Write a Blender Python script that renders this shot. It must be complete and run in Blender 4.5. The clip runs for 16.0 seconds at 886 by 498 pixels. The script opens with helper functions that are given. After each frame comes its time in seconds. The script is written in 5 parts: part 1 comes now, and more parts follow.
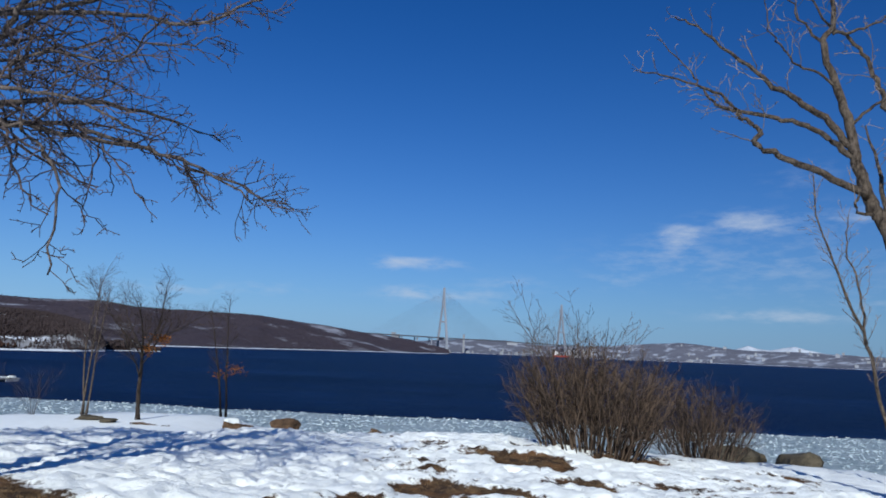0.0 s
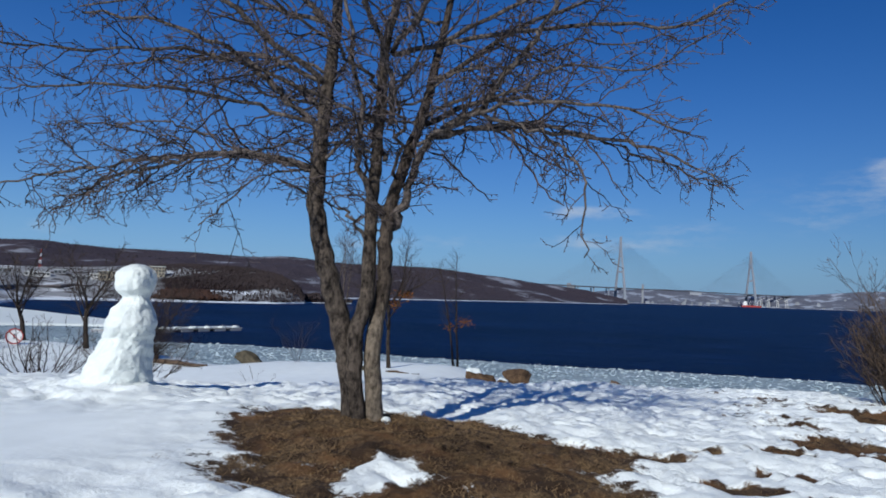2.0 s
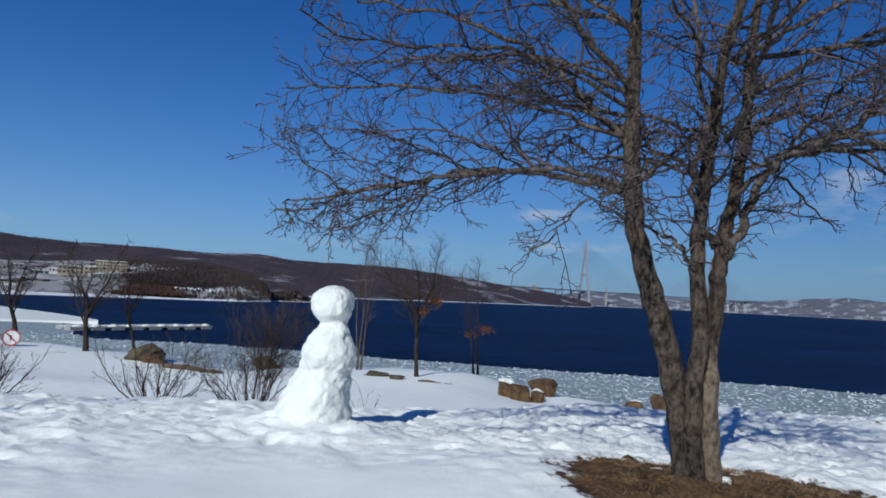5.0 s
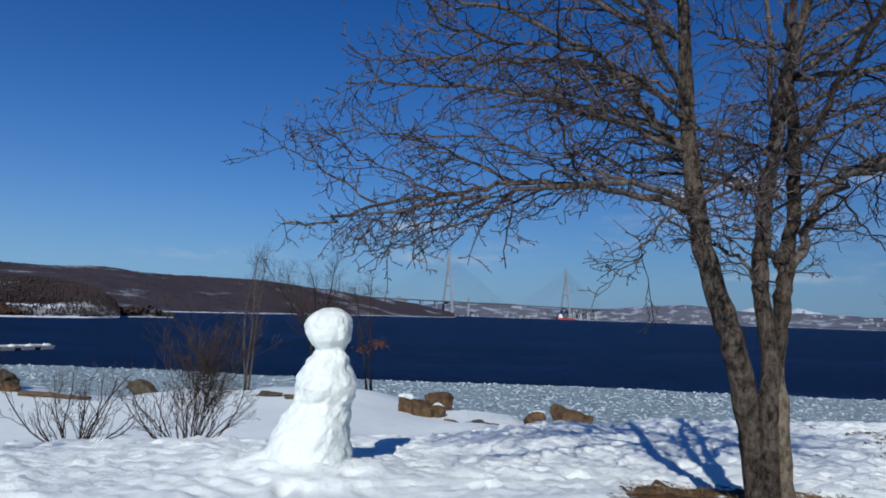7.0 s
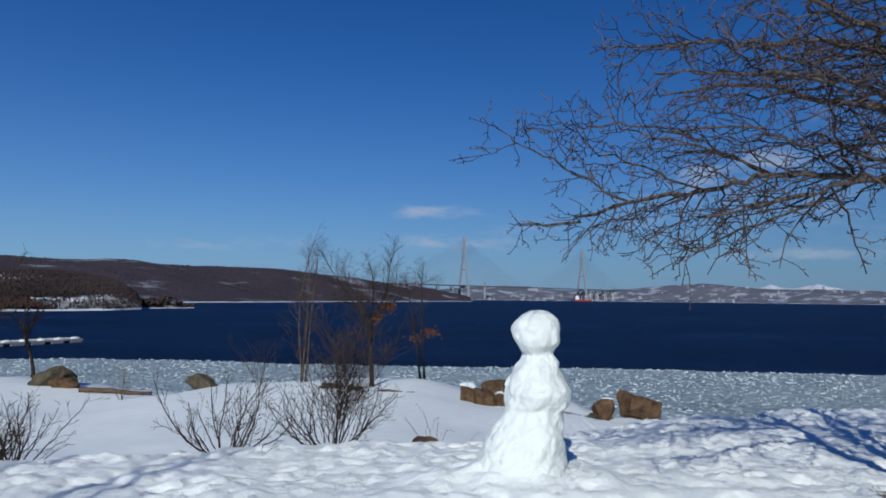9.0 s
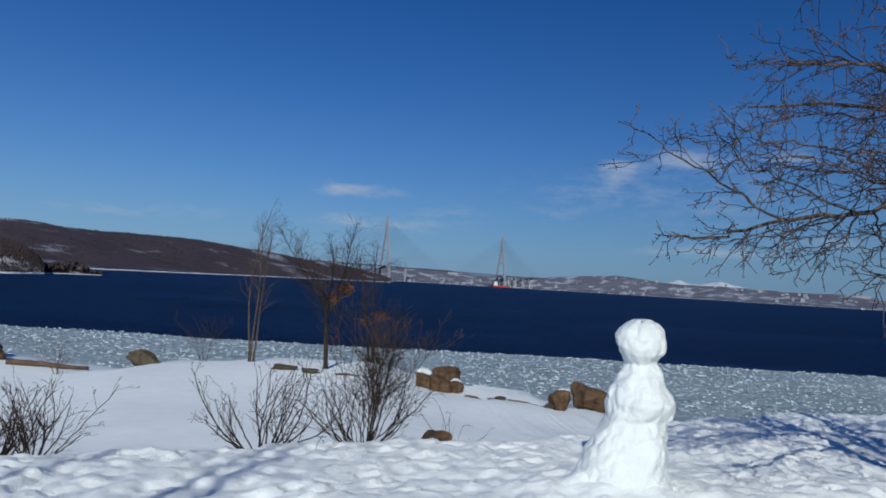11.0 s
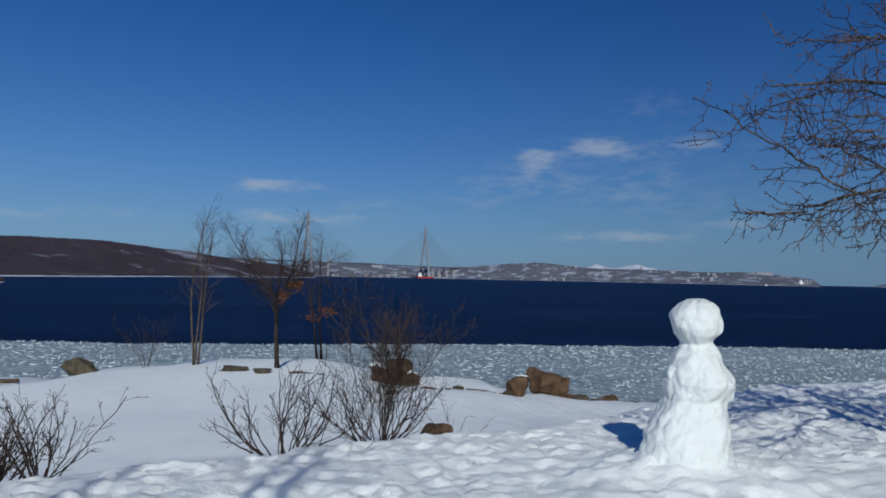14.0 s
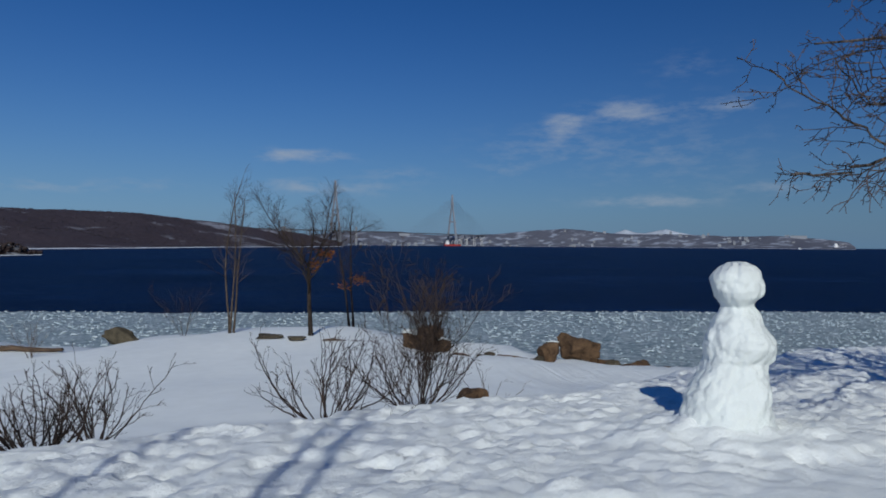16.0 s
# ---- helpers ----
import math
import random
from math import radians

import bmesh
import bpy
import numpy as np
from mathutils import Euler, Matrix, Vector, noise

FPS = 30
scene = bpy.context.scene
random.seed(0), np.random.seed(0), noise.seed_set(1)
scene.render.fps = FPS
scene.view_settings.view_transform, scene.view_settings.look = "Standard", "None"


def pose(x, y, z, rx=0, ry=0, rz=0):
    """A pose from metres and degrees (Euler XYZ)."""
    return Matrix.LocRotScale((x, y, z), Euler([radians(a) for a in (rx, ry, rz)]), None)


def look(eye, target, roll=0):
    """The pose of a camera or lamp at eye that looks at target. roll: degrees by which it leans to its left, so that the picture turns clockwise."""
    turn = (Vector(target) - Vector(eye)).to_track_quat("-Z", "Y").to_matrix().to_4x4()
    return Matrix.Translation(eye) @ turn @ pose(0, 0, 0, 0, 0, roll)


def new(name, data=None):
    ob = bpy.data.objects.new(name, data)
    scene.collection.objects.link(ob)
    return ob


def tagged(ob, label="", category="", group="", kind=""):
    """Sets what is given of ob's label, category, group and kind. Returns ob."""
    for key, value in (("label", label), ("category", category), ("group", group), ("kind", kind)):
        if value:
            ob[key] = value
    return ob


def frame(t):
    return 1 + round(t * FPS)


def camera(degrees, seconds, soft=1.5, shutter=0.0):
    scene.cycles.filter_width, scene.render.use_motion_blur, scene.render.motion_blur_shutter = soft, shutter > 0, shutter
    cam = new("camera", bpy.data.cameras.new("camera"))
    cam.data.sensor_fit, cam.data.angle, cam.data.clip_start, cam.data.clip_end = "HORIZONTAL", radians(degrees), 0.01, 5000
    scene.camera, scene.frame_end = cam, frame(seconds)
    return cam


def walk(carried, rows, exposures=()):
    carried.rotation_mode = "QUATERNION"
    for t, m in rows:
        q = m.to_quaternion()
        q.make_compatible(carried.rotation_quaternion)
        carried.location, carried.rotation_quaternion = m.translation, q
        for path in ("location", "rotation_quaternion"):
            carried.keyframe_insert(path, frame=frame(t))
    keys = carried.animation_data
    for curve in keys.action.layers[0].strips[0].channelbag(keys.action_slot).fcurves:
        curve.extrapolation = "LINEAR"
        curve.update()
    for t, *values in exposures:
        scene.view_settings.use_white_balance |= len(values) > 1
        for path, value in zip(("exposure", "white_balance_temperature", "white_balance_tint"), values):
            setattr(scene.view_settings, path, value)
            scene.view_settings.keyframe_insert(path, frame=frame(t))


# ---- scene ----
cam = camera(64.5, 16.0, soft=1.8)
PATH = [
    (0, (7.845, -6.246, 4.473), (7.832, -4.267, 4.758), 2.3),
    (0.5, (7.357, -6.335, 4.543), (7.264, -4.353, 4.789), 1.8),
    (1, (6.773, -6.720, 4.557), (6.575, -4.738, 4.741), 1.33),
    (1.5, (6.302, -7.154, 4.584), (5.968, -5.187, 4.724), -0.2),
    (2, (5.575, -7.184, 4.536), (5.081, -5.25, 4.666), 1.9),
    (2.5, (4.989, -7.023, 4.556), (4.415, -5.112, 4.684), 3.6),
    (3, (4.435, -7.034, 4.615), (3.808, -5.137, 4.715), 1.8),
    (3.5, (3.851, -7.132, 4.616), (3.306, -5.215, 4.785), 1.63),
    (4, (3.405, -7.187, 4.630), (2.802, -5.287, 4.789), 1.83),
    (4.5, (2.994, -7.138, 4.693), (2.473, -5.211, 4.822), 2.42),
    (7, (1.105, -6.673, 4.757), (1.086, -4.681, 4.94), 1.9),
    (7.5, (0.697, -6.497, 4.798), (0.733, -4.505, 4.972), 2.6),
    (8, (0.208, -6.459, 4.806), (0.301, -4.464, 4.899), 2.5),
    (8.5, (-0.197, -6.436, 4.858), (-0.174, -4.44, 4.976), 1.3),
    (9, (-0.663, -6.376, 4.882), (-0.723, -4.382, 5.020), 0.58),
    (11.5, (-2.556, -5.826, 5.015), (-2.29, -3.845, 5.104), 2.9),
    (12, (-2.775, -5.57, 4.997), (-2.329, -3.625, 5.137), -0.2),
    (12.5, (-3.129, -5.61, 5.005), (-2.608, -3.682, 5.115), 0.8),
    (13, (-3.297, -5.612, 5.021), (-2.846, -3.665, 5.097), -0.9),
    (13.5, (-3.33, -5.603, 4.98), (-2.942, -3.647, 5.137), -0.1),
    (14, (-3.395, -5.684, 4.930), (-3.014, -3.722, 5.008), 1.11),
    (14.5, (-3.417, -5.658, 4.932), (-3.108, -3.682, 4.955), 0.7),
    (15, (-3.468, -5.688, 4.94), (-3.145, -3.714, 4.948), 0.3),
    (15.5, (-3.489, -5.708, 4.937), (-3.141, -3.739, 4.942), 0.5),
    (16, (-3.507, -5.714, 4.917), (-3.201, -3.737, 4.902), 0.4),
]
walk(cam, [(t, look(eye, target, roll)) for t, eye, target, roll in PATH],
     exposures=[(0, 0.24, 6200, 6), (1.5, 0.12, 6200, 6), (2.5, 0.0, 6200, 6), (4.5, -0.03, 6250, 6), (8, 0.0, 6250, 6), (9, -0.12, 6250, 6), (12.5, -0.17, 6300, 6), (16, -0.45, 6300, 6)])

SEA = -8.0
SUN_ELEVATION, SUN_BEARING = 31.0, 191.0  # degrees; bearing clockwise from +y

# ---- world, sun ----
world = bpy.data.worlds.new("sky")
scene.world = world
world.use_nodes = True
wn, wl = world.node_tree.nodes, world.node_tree.links
wn.clear()


def wnode(kind, **values):
    n = wn.new(kind)
    for key, value in values.items():
        n.inputs[key].default_value = value
    return n


w_out = wn.new("ShaderNodeOutputWorld")
w_bg = wn.new("ShaderNodeBackground")
w_bg.inputs["Strength"].default_value = 0.056
sky = wn.new("ShaderNodeTexSky")
sky.sky_type = "NISHITA"
sky.sun_disc = False
sky.sun_elevation = radians(SUN_ELEVATION)
sky.sun_rotation = radians(SUN_BEARING)
sky.altitude = 0.0
sky.air_density, sky.dust_density, sky.ozone_density = 1.0, 0.1, 5.0
w_geo = wn.new("ShaderNodeTexCoord")


def math_node(op, a, b=None, clamp=False):
    n = wn.new("ShaderNodeMath")
    n.operation, n.use_clamp = op, clamp
    for slot, v in zip(n.inputs, (a, b)):
        if v is None:
            continue
        if isinstance(v, (int, float)):
            slot.default_value = v
        else:
            wl.new(v, slot)
    return n.outputs[0]


# thin fair-weather clouds low over the far shore: bearing, elevation, half width, half height (degrees), weight
w_sep = wn.new("ShaderNodeSeparateXYZ")
wl.new(w_geo.outputs["Generated"], w_sep.inputs[0])
w_bear = math_node("MULTIPLY", math_node("ARCTAN2", w_sep.outputs[0], w_sep.outputs[1]), 57.2958)
w_elev = math_node("MULTIPLY", math_node("ARCSINE", w_sep.outputs[2]), 57.2958)
w_scale = wn.new("ShaderNodeMapping")
w_scale.inputs["Scale"].default_value = (9.0, 9.0, 30.0)
wl.new(w_geo.outputs["Generated"], w_scale.inputs["Vector"])
w_noise = wnode("ShaderNodeTexNoise", Scale=3.0, Detail=6.0, Roughness=0.62)
wl.new(w_scale.outputs[0], w_noise.inputs["Vector"])
CLOUDS = [
    (-4.2, 6.9, 1.5, 0.55, 0.8), (-1.2, 7.0, 2.6, 0.45, 0.6), (0.5, 4.4, 5.0, 0.6, 0.5), (-3.5, 4.6, 2.0, 0.5, 0.35),
    (18.4, 9.5, 1.4, 0.75, 0.95), (23.5, 10.4, 3.2, 0.8, 0.7), (17.0, 7.8, 5.5, 1.4, 0.3), (31.0, 10.5, 3.0, 0.8, 0.4),
    (25.0, 3.4, 5.0, 0.45, 0.6), (34.0, 4.3, 4.0, 0.5, 0.35), (-21.0, 3.9, 4.0, 0.5, 0.4), (-14.0, 4.3, 3.0, 0.5, 0.3),
    (14.0, 6.0, 3.0, 0.8, 0.2), (28.0, 13.5, 3.0, 1.2, 0.2), (-44.0, 4.0, 2.0, 0.5, 0.3), (45.0, 6.0, 5.0, 0.8, 0.3), (27.0, 7.0, 7.0, 2.6, 0.26), (5.0, 5.6, 3.0, 0.6, 0.3),
]
w_mask = None
for cb, ce, ch, cv, cw in CLOUDS:
    u = math_node("DIVIDE", math_node("SUBTRACT", w_bear, cb), ch)
    v = math_node("DIVIDE", math_node("SUBTRACT", w_elev, ce), cv)
    q = math_node("ADD", math_node("MULTIPLY", u, u), math_node("MULTIPLY", v, v))
    g = math_node("MULTIPLY", math_node("POWER", 2.718, math_node("MULTIPLY", q, -1.0)), cw)
    w_mask = g if w_mask is None else math_node("ADD", w_mask, g)
w_ragged = math_node("MULTIPLY", math_node("SUBTRACT", w_noise.outputs["Fac"], 0.52), 2.2)
w_cloud = math_node("MULTIPLY", math_node("ADD", w_mask, w_ragged, True), math_node("MULTIPLY", w_mask, 2.2, True), True)
w_tint = wn.new("ShaderNodeHueSaturation")
w_tint.inputs["Saturation"].default_value = 1.25
wl.new(sky.outputs[0], w_tint.inputs["Color"])
w_mix = wn.new("ShaderNodeMix")
w_mix.data_type = "RGBA"
w_mix.inputs[7].default_value = (8.0, 8.8, 10.4, 1.0)
wl.new(math_node("MULTIPLY", w_cloud, 0.62), w_mix.inputs[0])
w_cool = wn.new("ShaderNodeMix")
w_cool.data_type, w_cool.blend_type = "RGBA", "MULTIPLY"
w_cool.inputs[0].default_value, w_cool.inputs[7].default_value = 1.0, (0.61, 0.84, 1.25, 1.0)
wl.new(w_tint.outputs[0], w_cool.inputs[6])
w_haze = wn.new("ShaderNodeMix")
w_haze.data_type = "RGBA"
w_haze.inputs[7].default_value = (3.3, 5.7, 9.0, 1.0)
wl.new(math_node("MULTIPLY", math_node("POWER", 2.718, math_node("DIVIDE", math_node("ABSOLUTE", w_elev), -7.0)), 0.95), w_haze.inputs[0])
wl.new(w_cool.outputs[2], w_haze.inputs[6])
# the sky pales towards the west
w_west = wn.new("ShaderNodeVectorMath")
w_west.operation = "SCALE"
wl.new(w_haze.outputs[2], w_west.inputs[0])
wl.new(math_node("SUBTRACT", 1.0, math_node("MULTIPLY", w_sep.outputs[0], 0.32)), w_west.inputs["Scale"])
wl.new(w_west.outputs[0], w_mix.inputs[6])
wl.new(w_mix.outputs[2], w_bg.inputs["Color"])
wl.new(w_bg.outputs[0], w_out.inputs[0])

sun_data = bpy.data.lights.new("sun", "SUN")
sun_data.energy, sun_data.angle, sun_data.color = 4.0, radians(0.5), (1.0, 0.97, 0.92)
sun = new("sun", sun_data)
sb, se = radians(SUN_BEARING), radians(SUN_ELEVATION)
sun.matrix_world = look((math.sin(sb) * math.cos(se) * 50, math.cos(sb) * math.cos(se) * 50, math.sin(se) * 50), (0, 0, 0))
scene.view_settings.exposure = 0.0


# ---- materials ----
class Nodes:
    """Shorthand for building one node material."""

    def __init__(self, name):
        self.mat = bpy.data.materials.new(name)
        self.mat.use_nodes = True
        self.nodes, self.links = self.mat.node_tree.nodes, self.mat.node_tree.links
        self.bsdf = self.nodes["Principled BSDF"]
        self.coords = self.nodes.new("ShaderNodeTexCoord").outputs["Object"]

    def put(self, slot, value):
        if isinstance(value, (int, float, tuple)):
            slot.default_value = value
        else:
            self.links.new(value, slot)

    def noise(self, scale, detail=4.0, rough=0.55, stretch=None):
        vec = self.coords
        if stretch:
            m = self.nodes.new("ShaderNodeMapping")
            m.inputs["Scale"].default_value = stretch
            self.links.new(vec, m.inputs["Vector"])
            vec = m.outputs[0]
        n = self.nodes.new("ShaderNodeTexNoise")
        n.inputs["Scale"].default_value, n.inputs["Detail"].default_value, n.inputs["Roughness"].default_value = scale, detail, rough
        self.links.new(vec, n.inputs["Vector"])
        return n.outputs["Fac"]

    def ramp(self, fac, *stops):
        n = self.nodes.new("ShaderNodeValToRGB")
        while len(n.color_ramp.elements) < len(stops):
            n.color_ramp.elements.new(0.5)
        for e, (at, c) in zip(n.color_ramp.elements, stops):
            e.position, e.color = at, (*c, 1.0) if isinstance(c, tuple) else (c, c, c, 1.0)
        self.links.new(fac, n.inputs[0])
        return n.outputs[0]

    def mix(self, fac, a, b, blend="MIX"):
        n = self.nodes.new("ShaderNodeMix")
        n.data_type, n.blend_type = "RGBA", blend
        for slot, v in ((n.inputs[0], fac), (n.inputs[6], a), (n.inputs[7], b)):
            self.put(slot, (*v, 1.0) if isinstance(v, tuple) and len(v) == 3 else v)
        return n.outputs[2]

    def calc(self, op, a, b=0.0, clamp=False):
        n = self.nodes.new("ShaderNodeMath")
        n.operation, n.use_clamp = op, clamp
        self.put(n.inputs[0], a)
        self.put(n.inputs[1], b)
        return n.outputs[0]

    def attribute(self, name):
        n = self.nodes.new("ShaderNodeAttribute")
        n.attribute_name = name
        return n.outputs["Fac"]

    def island(self):
        return self.nodes.new("ShaderNodeNewGeometry").outputs["Random Per Island"]

    def bump(self, height, strength, distance):
        n = self.nodes.new("ShaderNodeBump")
        self.put(n.inputs["Strength"], strength)
        n.inputs["Distance"].default_value = distance
        self.links.new(height, n.inputs["Height"])
        before = self.bsdf.inputs["Normal"].links
        if before:
            self.links.new(before[0].from_socket, n.inputs["Normal"])
        self.links.new(n.outputs[0], self.bsdf.inputs["Normal"])

    def done(self, color, rough=0.8, specular=0.3, metal=0.0):
        self.put(self.bsdf.inputs["Base Color"], (*color, 1.0) if isinstance(color, tuple) else color)
        self.put(self.bsdf.inputs["Roughness"], rough)
        self.put(self.bsdf.inputs["Specular IOR Level"], specular)
        self.put(self.bsdf.inputs["Metallic"], metal)
        return self.mat


def plain(name, dark, light, scale, rough=0.8, relief=0.3, depth=0.01, specular=0.3, metal=0.0, stretch=None, pieces=0.0):
    """A surface with stains at one scale and grain at a finer one; pieces: how far its loose pieces differ."""
    n = Nodes(name)
    big, fine = n.noise(scale, 3.0, 0.5, stretch), n.noise(scale * 9, 5.0, 0.65, stretch)
    fac = n.calc("ADD", n.calc("MULTIPLY", big, 0.6), n.calc("MULTIPLY", fine, 0.4))
    if pieces:
        fac = n.calc("ADD", fac, n.calc("MULTIPLY", n.calc("SUBTRACT", n.island(), 0.5), pieces))
    n.bump(fine, relief, depth)
    return n.done(n.ramp(fac, (0.32, dark), (0.68, light)), rough, specular, metal)


def snow_shade(n, low=(0.83, 0.86, 0.83), high=(0.90, 0.93, 0.90)):
    return n.ramp(n.noise(2.2, 4.0), (0.3, low), (0.7, high))


def ground_material():
    n = Nodes("snow_and_dead_grass")
    bare = n.attribute("bare")
    edge = n.calc("ADD", bare, n.calc("MULTIPLY", n.calc("SUBTRACT", n.noise(7.0, 6.0, 0.72), 0.5), 1.0))
    fac = n.ramp(edge, (0.44, 0.0), (0.54, 1.0))
    snow = snow_shade(n)
    straw = n.ramp(n.noise(38.0, 6.0, 0.7), (0.32, (0.020, 0.012, 0.007)), (0.5, (0.10, 0.060, 0.028)), (0.72, (0.30, 0.20, 0.10)))
    straw = n.mix(n.ramp(n.noise(1.6, 4.0), (0.44, 0.0), (0.58, 0.75)), straw, (0.130, 0.062, 0.024))
    straw = n.mix(n.ramp(n.noise(3.5, 4.0), (0.44, 0.0), (0.60, 0.9)), straw, (0.032, 0.018, 0.010))
    trodden = n.calc("SUBTRACT", 1.0, n.calc("MULTIPLY", n.attribute("drift"), 0.85))
    n.bump(n.noise(9.0, 7.0, 0.66), n.calc("MULTIPLY", trodden, 0.55), 0.05)
    n.bump(n.noise(24.0, 5.0, 0.7), n.calc("MULTIPLY", trodden, 0.35), 0.02)
    n.bump(n.noise(60.0, 4.0, 0.7), n.calc("MULTIPLY", trodden, 0.25), 0.01)
    return n.done(n.mix(fac, snow, straw), n.mix(fac, (0.55, 0.55, 0.55), (0.95, 0.95, 0.95)), 0.25)


def snow_material():
    n = Nodes("dimmed_packed_snow")
    n.bump(n.noise(9.0, 6.0, 0.65), 0.55, 0.05)
    n.bump(n.noise(70.0, 4.0, 0.7), 0.3, 0.008)
    # Colour dimmed below the ground snow to offset strong sun on upright sides.
    return n.done(snow_shade(n, (0.66, 0.695, 0.67), (0.73, 0.77, 0.745)), 0.6, 0.2)


def water_material():
    n = Nodes("sea_water")
    swell = n.noise(0.05, 4.0, 0.6, (0.5, 1.0, 1.0))
    chop = n.noise(0.45, 6.0, 0.7, (0.6, 1.0, 1.0))
    n.bump(swell, 0.6, 2.0)
    n.bump(chop, 1.0, 0.9)
    # Light and dark of the ripples go into the colour; gloss is nearly off.
    wave = n.calc("ADD", n.calc("MULTIPLY", n.noise(0.022, 6.0, 0.68, (0.3, 1.0, 1.0)), 0.45), n.calc("MULTIPLY", n.noise(0.22, 6.0, 0.75, (0.3, 1.0, 1.0)), 0.55))
    color = n.ramp(wave, (0.40, (0.0010, 0.0060, 0.031)), (0.52, (0.0024, 0.0110, 0.049)), (0.60, (0.0070, 0.0250, 0.085)), (0.68, (0.022, 0.055, 0.14)))
    return n.done(color, 0.45, 0.012)


def slush_material():
    n = Nodes("frozen_slush")
    fac = n.noise(1.3, 8.0, 0.76, (0.8, 1.0, 1.0))
    color = n.ramp(fac, (0.38, (0.065, 0.105, 0.115)), (0.47, (0.16, 0.215, 0.22)), (0.55, (0.36, 0.41, 0.415)), (0.62, (0.66, 0.70, 0.70)))
    color = n.mix(n.ramp(n.noise(0.09, 3.0), (0.35, 0.0), (0.7, 0.4)), color, (0.36, 0.42, 0.43))
    n.bump(fac, 0.7, 0.12)
    return n.done(color, 0.5, 0.4)


def bark_material(name, dark, light, peeled=None, above=0.0):
    """Ridged bark; where it has peeled off, up to a height on the stem, the paler wood shows."""
    n = Nodes(name)
    ridges = n.noise(30.0, 6.0, 0.72, (1.0, 1.0, 0.45))
    spots = n.noise(13.0, 5.0, 0.68, (1.0, 1.0, 0.75))
    mid = tuple((a + b) / 2 for a, b in zip(dark, light))
    mottle = n.calc("ADD", n.calc("MULTIPLY", ridges, 0.55), n.calc("MULTIPLY", spots, 0.45))
    color = n.ramp(mottle, (0.41, dark), (0.50, mid), (0.59, light))
    if peeled:
        split = n.nodes.new("ShaderNodeSeparateXYZ")
        n.links.new(n.nodes.new("ShaderNodeTexCoord").outputs["Object"], split.inputs[0])
        edge = n.calc("ADD", n.calc("MULTIPLY", n.calc("SUBTRACT", above, split.outputs["Z"]), 0.8), n.calc("ADD", 0.15, n.calc("MULTIPLY", n.noise(7.0, 4.0, 0.6, (1.0, 1.0, 0.4)), 0.7)))
        color = n.mix(n.ramp(edge, (0.46, 0.0), (0.54, 1.0)), color, n.ramp(mottle, (0.40, tuple(c * 0.3 for c in peeled)), (0.55, peeled)))
    n.bump(ridges, 1.0, 0.045)
    return n.done(color, 0.9, 0.15)


def rock_material(name, dark, light):
    n = Nodes(name)
    veins, grain = n.noise(3.0, 6.0, 0.65), n.noise(26.0, 5.0, 0.7)
    n.bump(veins, 0.7, 0.08)
    n.bump(grain, 0.5, 0.015)
    return n.done(n.ramp(n.calc("ADD", n.calc("MULTIPLY", veins, 0.6), n.calc("MULTIPLY", grain, 0.4)), (0.35, dark), (0.65, light)), 0.9, 0.2)


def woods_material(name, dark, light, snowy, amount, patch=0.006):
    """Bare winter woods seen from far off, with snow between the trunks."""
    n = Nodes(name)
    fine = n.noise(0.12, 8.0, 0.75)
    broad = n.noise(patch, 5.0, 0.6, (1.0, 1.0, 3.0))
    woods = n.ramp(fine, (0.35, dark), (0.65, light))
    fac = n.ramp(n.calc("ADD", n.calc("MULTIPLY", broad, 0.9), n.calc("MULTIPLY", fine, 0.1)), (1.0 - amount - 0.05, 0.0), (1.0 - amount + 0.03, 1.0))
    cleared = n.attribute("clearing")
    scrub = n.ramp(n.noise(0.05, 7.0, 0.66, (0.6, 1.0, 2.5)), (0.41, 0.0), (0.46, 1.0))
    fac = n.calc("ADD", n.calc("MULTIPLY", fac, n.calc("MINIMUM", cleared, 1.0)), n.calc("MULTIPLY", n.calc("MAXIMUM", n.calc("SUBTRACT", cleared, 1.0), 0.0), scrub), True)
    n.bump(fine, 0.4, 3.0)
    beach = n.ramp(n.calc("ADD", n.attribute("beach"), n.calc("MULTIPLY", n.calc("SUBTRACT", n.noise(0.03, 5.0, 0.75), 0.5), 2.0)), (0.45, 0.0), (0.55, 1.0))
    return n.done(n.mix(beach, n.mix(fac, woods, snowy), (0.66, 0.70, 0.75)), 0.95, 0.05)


SNOW = snow_material()
FLOE = plain("grey_white_ice", (0.30, 0.37, 0.40), (0.60, 0.67, 0.69), 0.25, 0.4, 0.3, 0.02, 0.4, pieces=0.5)
GROUND = ground_material()
WATER = water_material()
SLUSH = slush_material()
BARK = bark_material("grey_brown_bark", (0.014, 0.011, 0.009), (0.135, 0.106, 0.084))
PALE_BARK = bark_material("pale_grey_bark", (0.024, 0.018, 0.014), (0.15, 0.118, 0.090))
BRANCH_BARK = bark_material("dark_branch_bark", (0.020, 0.016, 0.014), (0.20, 0.165, 0.145))
PEELED_BARK = bark_material("peeled_bark", (0.013, 0.010, 0.008), (0.118, 0.090, 0.070), (0.25, 0.20, 0.15), 4.4)
DARK_BARK = bark_material("dark_young_bark", (0.009, 0.007, 0.006), (0.066, 0.051, 0.041))
TWIG = plain("twig_bark", (0.016, 0.012, 0.012), (0.105, 0.080, 0.076), 6.0, 0.85, 0.3, 0.003, pieces=0.5)
PALE_TWIG = plain("pale_twig_bark", (0.08, 0.062, 0.05), (0.24, 0.19, 0.15), 6.0, 0.85, 0.3, 0.003, pieces=0.5)
